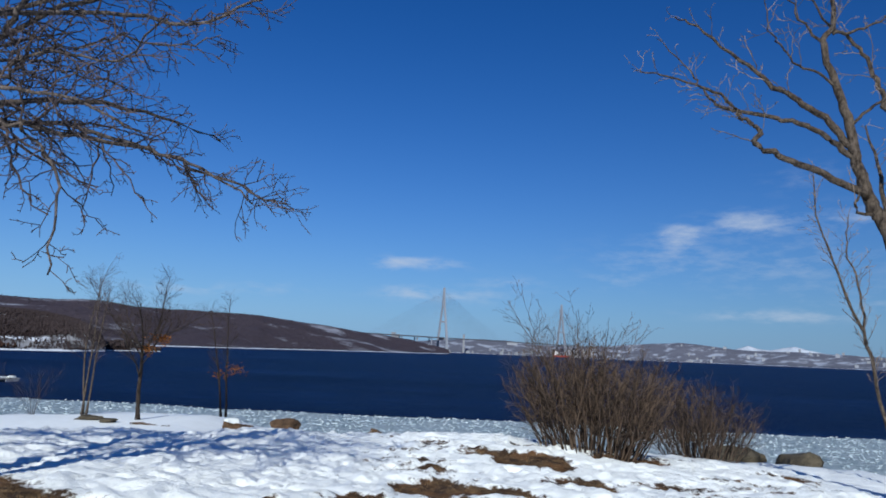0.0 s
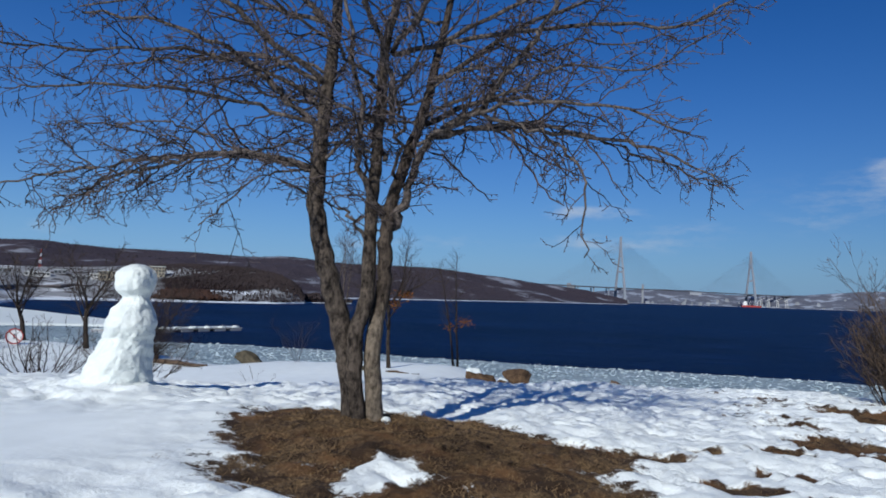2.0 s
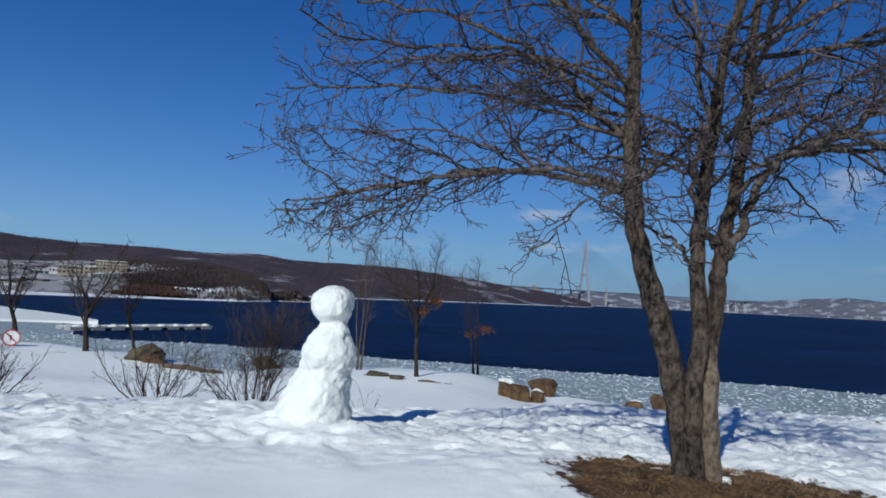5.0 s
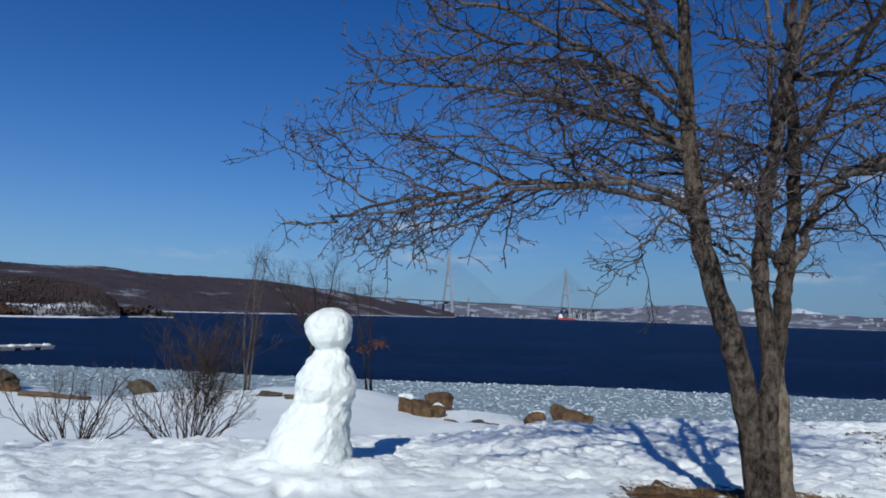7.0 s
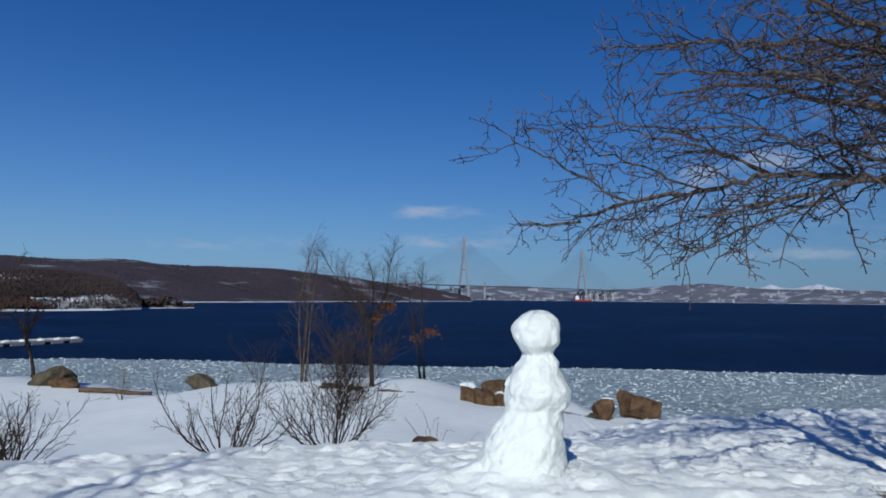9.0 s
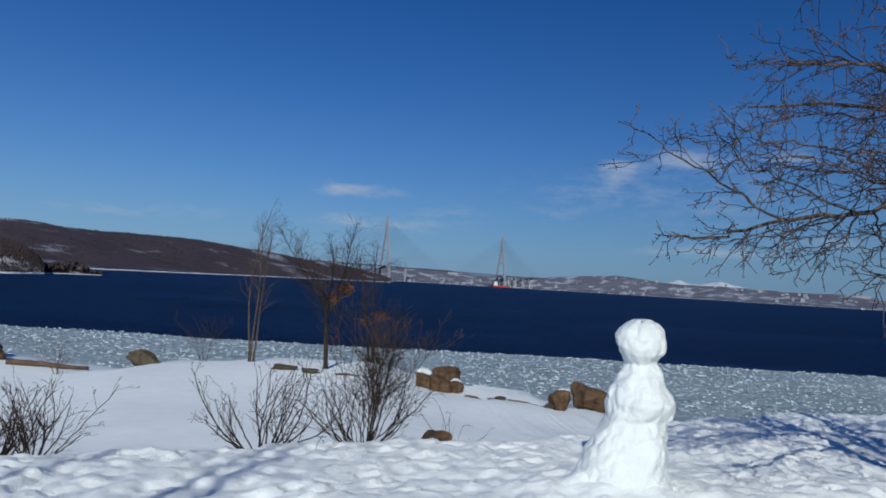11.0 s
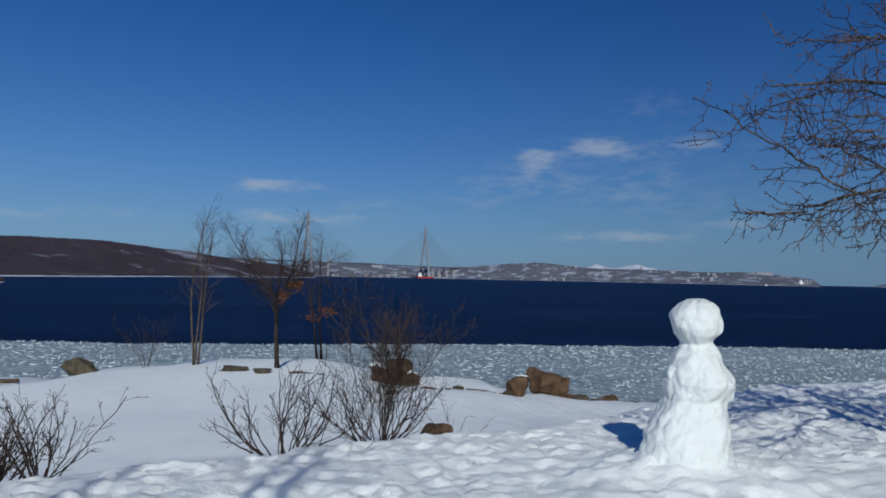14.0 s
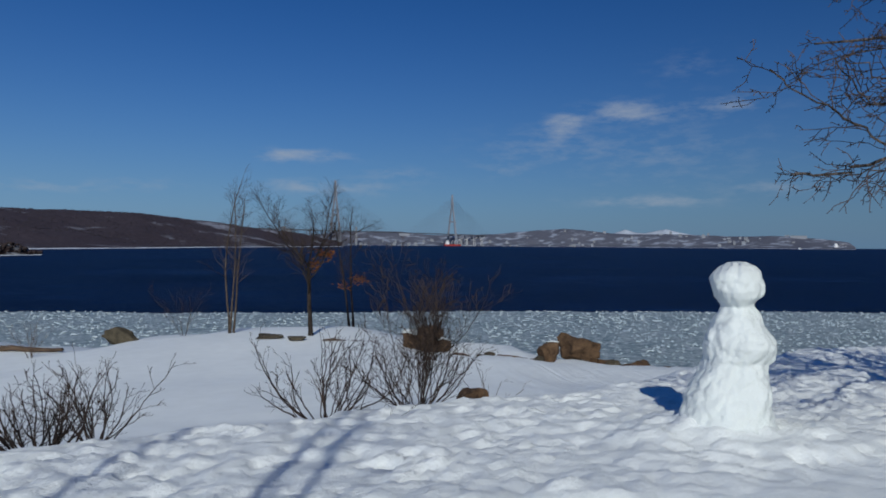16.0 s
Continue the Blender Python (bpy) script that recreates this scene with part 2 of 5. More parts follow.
SHRUB = plain("brown_shrub_twigs", (0.018, 0.012, 0.009), (0.115, 0.078, 0.053), 5.0, 0.9, 0.3, 0.003, pieces=0.6)
DARK_STEM = plain("dark_shrub_stems", (0.010, 0.007, 0.006), (0.060, 0.040, 0.030), 6.0, 0.9, 0.3, 0.003, pieces=0.5)
RUST_SHRUB = plain("rusty_shrub_twigs", (0.05, 0.022, 0.014), (0.16, 0.07, 0.04), 5.0, 0.9, 0.3, 0.003)
LEAF = plain("dry_oak_leaves", (0.16, 0.055, 0.012), (0.42, 0.16, 0.035), 3.0, 0.8, 0.2, 0.004)
STRAW = plain("dead_grass_blades", (0.030, 0.018, 0.009), (0.30, 0.190, 0.090), 1.8, 0.9, 0.2, 0.003)
BROWN_ROCK = rock_material("brown_shore_rock", (0.018, 0.011, 0.007), (0.165, 0.100, 0.055))
GREY_ROCK = rock_material("grey_green_rock", (0.022, 0.020, 0.014), (0.12, 0.098, 0.065))
DRIFTWOOD = plain("driftwood", (0.035, 0.023, 0.016), (0.15, 0.10, 0.065), 4.0, 0.9, 0.5, 0.02, stretch=(0.3, 3.0, 3.0))
CONCRETE = plain("pale_concrete", (0.24, 0.24, 0.235), (0.38, 0.375, 0.36), 1.0, 0.85, 0.3, 0.02)
DARK_STEEL = plain("dark_steel", (0.02, 0.02, 0.022), (0.07, 0.07, 0.075), 2.0, 0.6, 0.2, 0.01)
# Concrete dulled to blue grey: the haze over the strait is in the colour.
PYLON = plain("hazed_pylon_concrete", (0.17, 0.19, 0.23), (0.25, 0.27, 0.31), 0.02, 0.85, 0.2, 0.3)
DECK = plain("bridge_steel", (0.12, 0.13, 0.15), (0.20, 0.21, 0.23), 0.02, 0.7, 0.2, 0.2)
PLASTER = plain("ochre_plaster", (0.27, 0.23, 0.17), (0.38, 0.33, 0.25), 0.2, 0.9, 0.2, 0.05)
WHITE_WALL = plain("whitewashed_wall", (0.42, 0.42, 0.41), (0.60, 0.59, 0.57), 0.1, 0.9, 0.2, 0.05)
# Far town walls with distance haze mixed in as blue grey; pontoons reuse it.
PALE_WALL = plain("hazed_pale_wall", (0.22, 0.24, 0.27), (0.30, 0.31, 0.34), 0.1, 0.9, 0.2, 0.05)
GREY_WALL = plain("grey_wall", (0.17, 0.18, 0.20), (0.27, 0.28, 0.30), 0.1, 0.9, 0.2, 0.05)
GLASS_DARK = plain("dark_window_glass", (0.02, 0.025, 0.03), (0.06, 0.07, 0.08), 0.5, 0.2, 0.05, 0.01, 0.5)
ROOF = plain("dark_roof", (0.06, 0.05, 0.05), (0.14, 0.12, 0.12), 0.5, 0.8, 0.2, 0.05)
RED_PAINT = plain("red_paint", (0.30, 0.035, 0.03), (0.42, 0.07, 0.055), 3.0, 0.5, 0.1, 0.003)
WHITE_PAINT = plain("white_paint", (0.66, 0.66, 0.66), (0.82, 0.82, 0.82), 3.0, 0.5, 0.1, 0.003)
BLACK_PAINT = plain("black_paint", (0.015, 0.015, 0.015), (0.05, 0.05, 0.05), 3.0, 0.5, 0.1, 0.003)
WOODS_NEAR = woods_material("headland_woods", (0.016, 0.010, 0.010), (0.034, 0.023, 0.021), (0.78, 0.81, 0.84), 0.42)
# Ridge woods and clearing snow carry some blue distance haze in their colours.
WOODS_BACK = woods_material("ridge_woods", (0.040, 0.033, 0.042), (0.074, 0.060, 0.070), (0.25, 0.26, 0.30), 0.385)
# Aerial haze painted in: far woods and their snow are blued and greyed.
HAZED_FAR_WOODS = woods_material("hazed_far_shore_woods", (0.090, 0.096, 0.125), (0.130, 0.135, 0.165), (0.285, 0.315, 0.375), 0.43, 0.011)
# Snow darkened to grey-blue, the haze being part of its colour.
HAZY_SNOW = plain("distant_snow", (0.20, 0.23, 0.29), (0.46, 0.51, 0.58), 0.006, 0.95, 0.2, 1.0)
TREES_NEAR = plain("headland_trees", (0.030, 0.021, 0.021), (0.050, 0.036, 0.035), 0.05, 0.95, 0.3, 0.1)
# The same haze tint is put into the ridge trees.
TREES_BACK = plain("hazed_ridge_trees", (0.044, 0.037, 0.046), (0.060, 0.050, 0.060), 0.02, 0.95, 0.3, 0.1)
TREES_RUST = plain("rusty_thicket", (0.028, 0.014, 0.010), (0.065, 0.032, 0.021), 0.05, 0.95, 0.3, 0.1)


# ---- helpers for geometry ----
def lattice(i, j, seed):
    n = (i * 374761393 + j * 668265263 + seed * 974711) & 0xFFFFFFFF
    n = ((n ^ (n >> 13)) * 1274126177) & 0xFFFFFFFF
    return ((n ^ (n >> 16)) & 0xFFFF) / 65535.0


def vnoise(x, y, seed=0):
    x, y = np.asarray(x, float), np.asarray(y, float)
    i, j = np.floor(x).astype(np.int64), np.floor(y).astype(np.int64)
    u, v = x - i, y - j
    u, v = u * u * (3 - 2 * u), v * v * (3 - 2 * v)
    a, b = lattice(i, j, seed), lattice(i + 1, j, seed)
    c, d = lattice(i, j + 1, seed), lattice(i + 1, j + 1, seed)
    return (a + (b - a) * u) * (1 - v) + (c + (d - c) * u) * v - 0.5


def fbm(x, y, octaves=4, seed=0, gain=0.5):
    total, amp = 0.0, 1.0
    for k in range(octaves):
        total = total + amp * vnoise(x * 2.03**k + 17.3 * k, y * 2.03**k - 9.1 * k, seed + k)
        amp *= gain
    return total


def smooth(a, b, v):
    t = np.clip((v - a) / (b - a), 0.0, 1.0)
    return t * t * (3 - 2 * t)


class Geo:
    """Vertices and faces gathered for one mesh."""

    def __init__(self):
        self.v, self.f = [], []

    def tube(self, pts, radii, sides=5, cap=True):
        base = len(self.v)
        n = len(pts)
        for k in range(n):
            d = pts[min(k + 1, n - 1)] - pts[max(k - 1, 0)]
            d = d.normalized() if d.length > 1e-9 else Vector((0, 0, 1))
            ref = Vector((1, 0, 0)) if abs(d.x) < 0.8 else Vector((0, 1, 0))
            a = d.cross(ref).normalized()
            b = d.cross(a)
            for s in range(sides):
                t = 2 * math.pi * s / sides
                self.v.append(pts[k] + (a * math.cos(t) + b * math.sin(t)) * radii[k])
        for k in range(n - 1):
            for s in range(sides):
                p, q = base + k * sides + s, base + k * sides + (s + 1) % sides
                self.f.append((p, q, q + sides, p + sides))
        if cap:
            self.f.append(tuple(range(base + sides - 1, base - 1, -1)))
            self.f.append(tuple(range(base + (n - 1) * sides, base + n * sides)))

    def box(self, x0, y0, z0, x1, y1, z1, m=None):
        base = len(self.v)
        for z in (z0, z1):
            for x, y in ((x0, y0), (x1, y0), (x1, y1), (x0, y1)):
                p = Vector((x, y, z))
                self.v.append(m @ p if m else p)
        self.f += [tuple(base + i for i in q) for q in ((3, 2, 1, 0), (4, 5, 6, 7), (0, 1, 5, 4), (1, 2, 6, 5), (2, 3, 7, 6), (3, 0, 4, 7))]

    def mesh(self, name):
        me = bpy.data.meshes.new(name)
        me.from_pydata([tuple(p) for p in self.v], [], self.f)
        return me


def finish(name, me, material, parent=None, label="", shade=True):
    me.materials.append(material)
    if shade:
        me.polygons.foreach_set("use_smooth", [True] * len(me.polygons))
    me.update()
    ob = new(name, me)
    if parent is not None:
        ob.parent = parent
    return tagged(ob, label)


def part(name, geo, material, parent=None, label="", shade=False):
    """One mesh object from a Geo or a bmesh, under a thing or a part."""
    if isinstance(geo, Geo):
        me = geo.mesh(name)
    else:
        me = bpy.data.meshes.new(name)
        geo.to_mesh(me)
        geo.free()
    return finish(name, me, material, parent, label, shade)


def root(name, x, y, z, label, category, group="", rz=0.0):
    ob = new(name)
    ob.empty_display_size = 0.2
    ob.matrix_world = pose(x, y, z, 0, 0, rz)
    return tagged(ob, label, category, group)


def sheet(name, xs, ys, zs, material):
    """A grid mesh; xs, ys, zs are 2-D arrays."""
    rows, cols = xs.shape
    verts = np.stack([xs.ravel(), ys.ravel(), zs.ravel()], 1)
    i = np.arange(rows * cols).reshape(rows, cols)
    faces = np.stack([i[:-1, :-1].ravel(), i[:-1, 1:].ravel(), i[1:, 1:].ravel(), i[1:, :-1].ravel()], 1)
    me = bpy.data.meshes.new(name)
    me.from_pydata(verts.tolist(), [], faces.tolist())
    return finish(name, me, material)


# ---- the shore: height of the snow ----
def crest_y(x):
    return np.where(x < 0, 3.0 + 0.33 * x, 3.0 + 0.62 * x - 0.012 * x * x)


def shore_y(x):
    y = 27.5 + 2.2 * np.exp(-(((x + 4) / 4.0) ** 2)) - 1.1 * np.maximum(np.minimum(x, 5.5) - 1.5, 0) - 0.45 * np.maximum(x - 5.5, 0) - 0.02 * np.maximum(x - 6, 0) ** 2
    return y - 2.0 * np.exp(-(((x + 12.5) / 3.0) ** 2)) + 2.4 * np.exp(-(((x + 22.5) / 3.0) ** 2)) + 0.16 * np.maximum(-18 - x, 0) + 0.9 * fbm(x * 0.3, x * 0 + 3.1, 3, 5)


PATCHES = [  # centre x, y, half sizes, turn in degrees, strength
    (3.7, -1.5, 1.2, 1.5, 0, 1.15), (4.6, -1.35, 1.15, 0.85, 10, 1.0), (5.0, -2.4, 0.9, 0.6, 0, 0.8), (5.7, -0.75, 0.5, 0.28, 10, 0.75),
    (7.75, 1.35, 0.3, 0.24, 10, 0.8), (8.5, 1.15, 0.34, 0.26, -15, 0.8), (9.0, 3.3, 0.6, 0.42, 0, 0.85), (8.1, 0.45, 0.3, 0.2, 0, 0.7),
    (9.6, 2.0, 0.3, 0.18, -20, 0.7), (6.9, -0.9, 0.26, 0.2, 0, 0.65), (10.1, 0.3, 0.4, 0.22, 10, 0.65), (13.9, 2.4, 0.9, 0.5, 30, 0.7),
    (15.5, 4.0, 0.7, 0.4, -30, 0.6), (10.6, 4.3, 0.6, 0.35, 0, 0.7), (4.2, -3.2, 1.4, 0.6, 0, 0.75), (7.2, -2.6, 0.4, 0.25, 0, 0.65),
    (7.2, 0.4, 0.22, 0.14, 0, 0.65), (8.9, 0.2, 0.22, 0.14, 30, 0.65), (6.4, -1.6, 0.3, 0.2, 0, 0.7), (9.4, 1.1, 0.25, 0.15, 0, 0.65), (6.3, -0.2, 0.2, 0.14, 0, 0.6),
]


def bareness(x, y, tongue_depth=0.75):
    total = np.zeros_like(x)
    for px, py, a, b, turn, weight in PATCHES:
        c, s = math.cos(radians(turn)), math.sin(radians(turn))
        u, v = ((x - px) * c + (y - py) * s) / a, (-(x - px) * s + (y - py) * c) / b
        total = np.maximum(total, weight * np.exp(-0.75 * (u * u + v * v) ** 1.5))
    tongue = np.exp(-((x - 4.1) / 0.17) ** 2 - ((y + 2.85) / 0.5) ** 2)
    thin = 0.40 * smooth(5.0, 7.5, x) * smooth(8.0, 5.0, y) * smooth(-6.0, -2.0, y) * smooth(16.0, 13.0, x)
    return np.clip(total - tongue_depth * tongue + thin * (0.75 + 1.3 * fbm(x * 1.3, y * 2.2, 3, 31)), 0.0, 1.2)


DENTS = []
dent_rng = random.Random(11)
for _ in range(1500):
    fx, fy = dent_rng.uniform(-6.5, 14), dent_rng.uniform(-5, 7.5)
    DENTS.append((fx, fy, dent_rng.uniform(0.10, 0.20), dent_rng.uniform(0.06, 0.10), dent_rng.uniform(0, math.pi), dent_rng.uniform(0.012, 0.04)))

for _ in range(1700):
    fx, fy = dent_rng.uniform(1.5, 13), dent_rng.uniform(-4.5, 7)
    DENTS.append((fx, fy, dent_rng.uniform(0.06, 0.13), dent_rng.uniform(0.04, 0.07), dent_rng.uniform(0, math.pi), dent_rng.uniform(0.012, 0.035)))


def calm(x, y):
    """1 on wind-smoothed drifts, 0 on trodden snow."""
    drift = np.exp(-(((x - 0.9) / 2.1) ** 2) - ((y + 3.1) / 1.7) ** 2)
    hollow = smooth(0.3, 2.0, y - crest_y(x)) * smooth(3.0, 0.0, x)
    return np.clip(drift * 1.3 + hollow, 0.0, 1.0)


def land(x, y, fine=True):
    s = y - crest_y(x)
    crest_z = 3.08 - 0.006 * np.minimum(np.abs(x), 60) - 0.075 * np.maximum(np.minimum(x, 6) - 2, 0) - 0.03 * np.maximum(np.minimum(x, 60) - 6, 0) - 0.005 * np.maximum(np.minimum(x, 25) - 10, 0) ** 2
    front = 0.62 * (1 - np.exp(np.minimum(s, 0) / 7.0))
    back = 1.45 * (1 - np.exp(-np.maximum(s, 0) / 4.0)) + 0.021 * np.maximum(s, 0)
    back = back + 0.5 * smooth(-3.0, 1.0, x) * smooth(0.5, 7.0, s) * smooth(14.0, 10.0, x)
    z = crest_z + front - back
    z = z + 0.04 * np.exp(-(((x + 7) / 5.5) ** 2) - ((y - 22.5) / 4.5) ** 2) - 0.05 * np.exp(-(((x + 8) / 5) ** 2) - ((y - 12.5) / 4.5) ** 2)
    z = z + 0.3 * smooth(-15, -23, x) * smooth(6, 16, y)
    z = z - 0.40 * smooth(-11.0, -13.5, x) * smooth(-27.0, -22.0, x) * smooth(13.0, 19.0, y)
    z = z + 0.05 * np.exp(-((((x + 0.8) / 0.4) ** 2 + ((y + 0.1) / 0.25) ** 2) ** 2))
    z = z + 0.16 * smooth(3.2, 5.0, x) * smooth(11.0, 8.5, x) * np.exp(-(((y - 6.0) / 2.0) ** 2))
    z = z + 0.14 * np.exp(-((x / 0.9) ** 2) - (y / 0.8) ** 2)
    z = z + 0.09 * np.exp(-(((x + 0.18) / 0.42) ** 2) - ((y + 0.12) / 0.40) ** 2)
    z = z + 0.23 * np.exp(-(((x - 3.75) / 1.6) ** 2) - ((y + 1.4) / 1.15) ** 2)
    z = z + 0.4 * np.exp(-(((x - 5.7) / 0.8) ** 2) - ((y - 20.2) / 0.5) ** 2)
    z = z + 0.32 * smooth(0.4, 2.0, x) * smooth(4.7, 3.7, x) * smooth(20.6, 22.2, y + 0.3 * (x - 3.0)) * smooth(24.5, 23.0, y)
    z = z - 0.14 * smooth(1.0, 2.2, x) * smooth(5.4, 4.4, x) * np.exp(-(((y - 21.0 + 0.5 * (x - 1.5)) / 0.7) ** 2))
    z = z + 0.2 * np.exp(-(((x - 10) / 2.6) ** 2) - ((y - 4.3) / 2.2) ** 2)
    if fine:
        rough = 1.0 - calm(x, y)
        z = z + 0.16 * fbm(x * 0.28, y * 0.28, 3, 3)
        z = z + rough * (0.045 * fbm(x * 1.3, y * 1.5, 3, 7) + 0.036 * np.abs(fbm(x * 2.6, y * 2.9, 2, 9)) + 0.045 * fbm(x * 7.5, y * 7.5, 2, 13)) * smooth(30, 12, np.abs(y))
        clumps = smooth(-0.05, 0.05, fbm(x * 2.9, y * 3.3, 3, 15)) + 0.6 * smooth(-0.04, 0.04, fbm(x * 5.7, y * 6.1, 2, 17))
        apron = np.exp(-(((x + 0.1) / 0.85) ** 2 + ((y + 0.42) / 0.6) ** 2) ** 2)
        z = z + (0.017 * rough + 0.035 * apron) * clumps * smooth(16, 8, np.abs(y)) + 0.04 * apron * np.abs(fbm(x * 4.2, y * 4.2, 2, 19))
    over = y - shore_y(x)
    z = z - 0.22 * smooth(-3.5, 0.0, x) * smooth(19.0, 22.0, y) * smooth(8.0, 5.0, x) - 0.85 * smooth(-4.5, -0.5, over) * smooth(4.5, 7.5, x)
    return z - 0.62 * np.maximum(over, 0) - 0.3 * smooth(-1.0, 0.5, over)


def ground_z(x, y):
    return float(land(np.array([float(x)]), np.array([float(y)]))[0])


def graded(lo, hi, step, far_lo, far_hi, growth=1.12):
    mid = list(np.arange(lo, hi, step))
    left, right, d = [], [], step
    at = lo
    while at > far_lo:
        d *= growth
        at -= d
        left.append(at)
    at, d = mid[-1], step
    while at < far_hi:
        d *= growth
        at += d
        right.append(at)
    return np.array(left[::-1] + mid + right)


gx, gy = np.meshgrid(graded(-7.5, 13.0, 0.05, -4800, 4800), graded(-4.6, 6.0, 0.05, -4800, 4800))
gz = land(gx, gy)
bare = bareness(gx, gy)
for fx, fy, a, b, turn, depth in DENTS:
    if calm(np.array([fx]), np.array([fy]))[0] > 0.35:
        continue
    near = (np.abs(gx - fx) < 0.5) & (np.abs(gy - fy) < 0.5)
    c, s = math.cos(turn), math.sin(turn)
    u, v = ((gx[near] - fx) * c + (gy[near] - fy) * s) / a, (-(gx[near] - fx) * s + (gy[near] - fy) * c) / b
    q = u * u + v * v
    gz[near] += 0.75 * depth * (0.5 * np.exp(-((q - 2.0) ** 2)) - np.exp(-q * q * 0.7))
gz -= 0.045 * smooth(0.35, 0.65, bareness(gx, gy, 0.0))
gz = np.maximum(gz, -20.0)
gz += np.where(gy < -12, 0.04 * (-12 - np.maximum(gy, -120)), 0.0)
ground = sheet("ground", gx, gy, gz, GROUND)
tagged(ground, "trodden snow over dead grass, sloping to the shore", "snow", kind="structure")
layer = ground.data.attributes.new("bare", "FLOAT", "POINT")
layer.data.foreach_set("value", bare.ravel())
layer = ground.data.attributes.new("drift", "FLOAT", "POINT")
layer.data.foreach_set("value", calm(gx, gy).ravel())

# ---- sea and shore ice ----
ring_r = np.array([30.0 * 1.12**k for k in range(60)])
ring_r = np.concatenate([[1.0], ring_r[ring_r < 4950], [4990.0]])
ra, rb = np.meshgrid(ring_r, np.radians(np.linspace(-100, 100, 161)))
sea = sheet("sea", ra * np.sin(rb), ra * np.cos(rb), np.full_like(ra, SEA), WATER)
tagged(sea, "deep blue choppy sea in winter light", "sea", kind="structure")


def ice_edge(x):
    reach = np.sqrt(np.maximum(226.0**2 - x * x, 900.0)) - 6.0
    return np.minimum(reach, 125.5 - 0.0008 * x * np.abs(x) - 0.06 * np.minimum(x, 0) + 0.75 * np.maximum(-113 - x, 0) - 12 * np.exp(-(((x + 100) / 16) ** 2)) + 2.2 * fbm(x * 0.06, x * 0, 4, 21))


ix = np.linspace(-260, 260, 380)
iu = np.linspace(0, 1, 70)
IX, IU = np.meshgrid(ix, iu)
IY = 20 + (ice_edge(IX) - 20) * IU
IZ = SEA + 0.14 + 0.10 * fbm(IX * 0.35, IY * 0.35, 3, 23) - 0.25 * (IU > 0.995)
ice = sheet("shore_ice", IX, IY, IZ, SLUSH)
tagged(ice, "grey belt of frozen slush along the shore", "ice", kind="structure")
floes = Geo()
rng = random.Random(5)
for _ in range(14000):
    x = rng.uniform(-120, 200)
    y = 38 + (float(ice_edge(np.array([x]))[0]) - 38) * rng.random() ** 0.8
    r, h = rng.uniform(0.06, 0.16) * (1.0 if rng.random() < 0.86 else rng.uniform(1.6, 2.6)), rng.uniform(0.0, 0.06)
    k, turn, base = rng.randint(4, 6), rng.uniform(0, 6.28), len(floes.v)
    tip = (rng.uniform(-0.25, 0.25), rng.uniform(-0.25, 0.25))
    for z in (SEA + 0.05, SEA + 0.17 + h):
        for a in range(k):
            t = turn + 6.283 * a / k
            dx, dy = math.cos(t) * r * rng.uniform(1.0, 1.7), math.sin(t) * r * rng.uniform(0.6, 1.0)
            floes.v.append(Vector((x + dx, y + dy, z + (dx * tip[0] + dy * tip[1] if z > SEA + 0.1 else 0))))
    floes.f.append(tuple(base + k + a for a in range(k)))
    for a in range(k):
        b = (a + 1) % k
        floes.f.append((base + a, base + b, base + k + b, base + k + a))
part("ice_floes", floes, FLOE)
tagged(bpy.data.objects["ice_floes"], "small white ice lumps frozen into the slush", "ice", kind="stuff")


# ---- far land, by bearing and elevation from the shore ----
EYE = Vector((0.0, -6.3, 4.8))


def profile(b, stops):
    bs, vs = zip(*stops)
    return np.interp(b, bs, vs)


def hill(name, label, lo, hi, steps, shore, ridge, skyline, material, rough, seed, rows=46, shelf=0.0, open_from=0.0, cleared=None, bank=3.0, band=0.0):
    """Land from a shoreline up to a skyline; shore, ridge (metres) and skyline (degrees) go by bearing."""
    b = np.linspace(lo, hi, steps)
    u = np.concatenate([[-0.04], np.linspace(0, 1, rows), [1.15, 1.35]])
    B, U = np.meshgrid(b, u)
    R0, R1 = profile(B, shore), profile(B, ridge)
    R = R0 + (R1 - R0) * U
    top = EYE.z + R1 * np.tan(np.radians(profile(B, skyline)))
    x, y = EYE.x + R * np.sin(np.radians(B)), EYE.y + R * np.cos(np.radians(B))
    rise = shelf * smooth(0, 0.1, U) + (1 - shelf) * smooth(0.0, 1.0, U) ** 0.85
    z = SEA - 2 + bank * smooth(-0.03, 0.012, U) + (top - SEA) * rise - (top - SEA) * 0.8 * smooth(1.0, 1.35, U)
    z = z + rough * fbm(x / (rough * 9), y / (rough * 9), 5, seed) * smooth(0.02, 0.3, U) * (1 - 0.75 * smooth(0.55, 1.0, U))
    ob = sheet(name, x, y, z, material)
    layer = ob.data.attributes.new("clearing", "FLOAT", "POINT")
    opened = np.clip(smooth(0.03, 0.0, U) * 3 + open_from + 0 * B, 0, 1)
    if cleared:
        opened = opened + 1.0 * smooth(cleared + 2.5, cleared - 1.5, B + 3 * U)
    layer.data.foreach_set("value", opened.ravel())
    layer = ob.data.attributes.new("beach", "FLOAT", "POINT")
    layer.data.foreach_set("value", (1.0 * (U < 0.01) + band * np.exp(-(((U - 0.24) / 0.09) ** 2)) * smooth(-34.5, -33, B) * smooth(-26.5, -28, B)).ravel())
    tagged(ob, label, "hill", kind="structure")
    return x, y, z


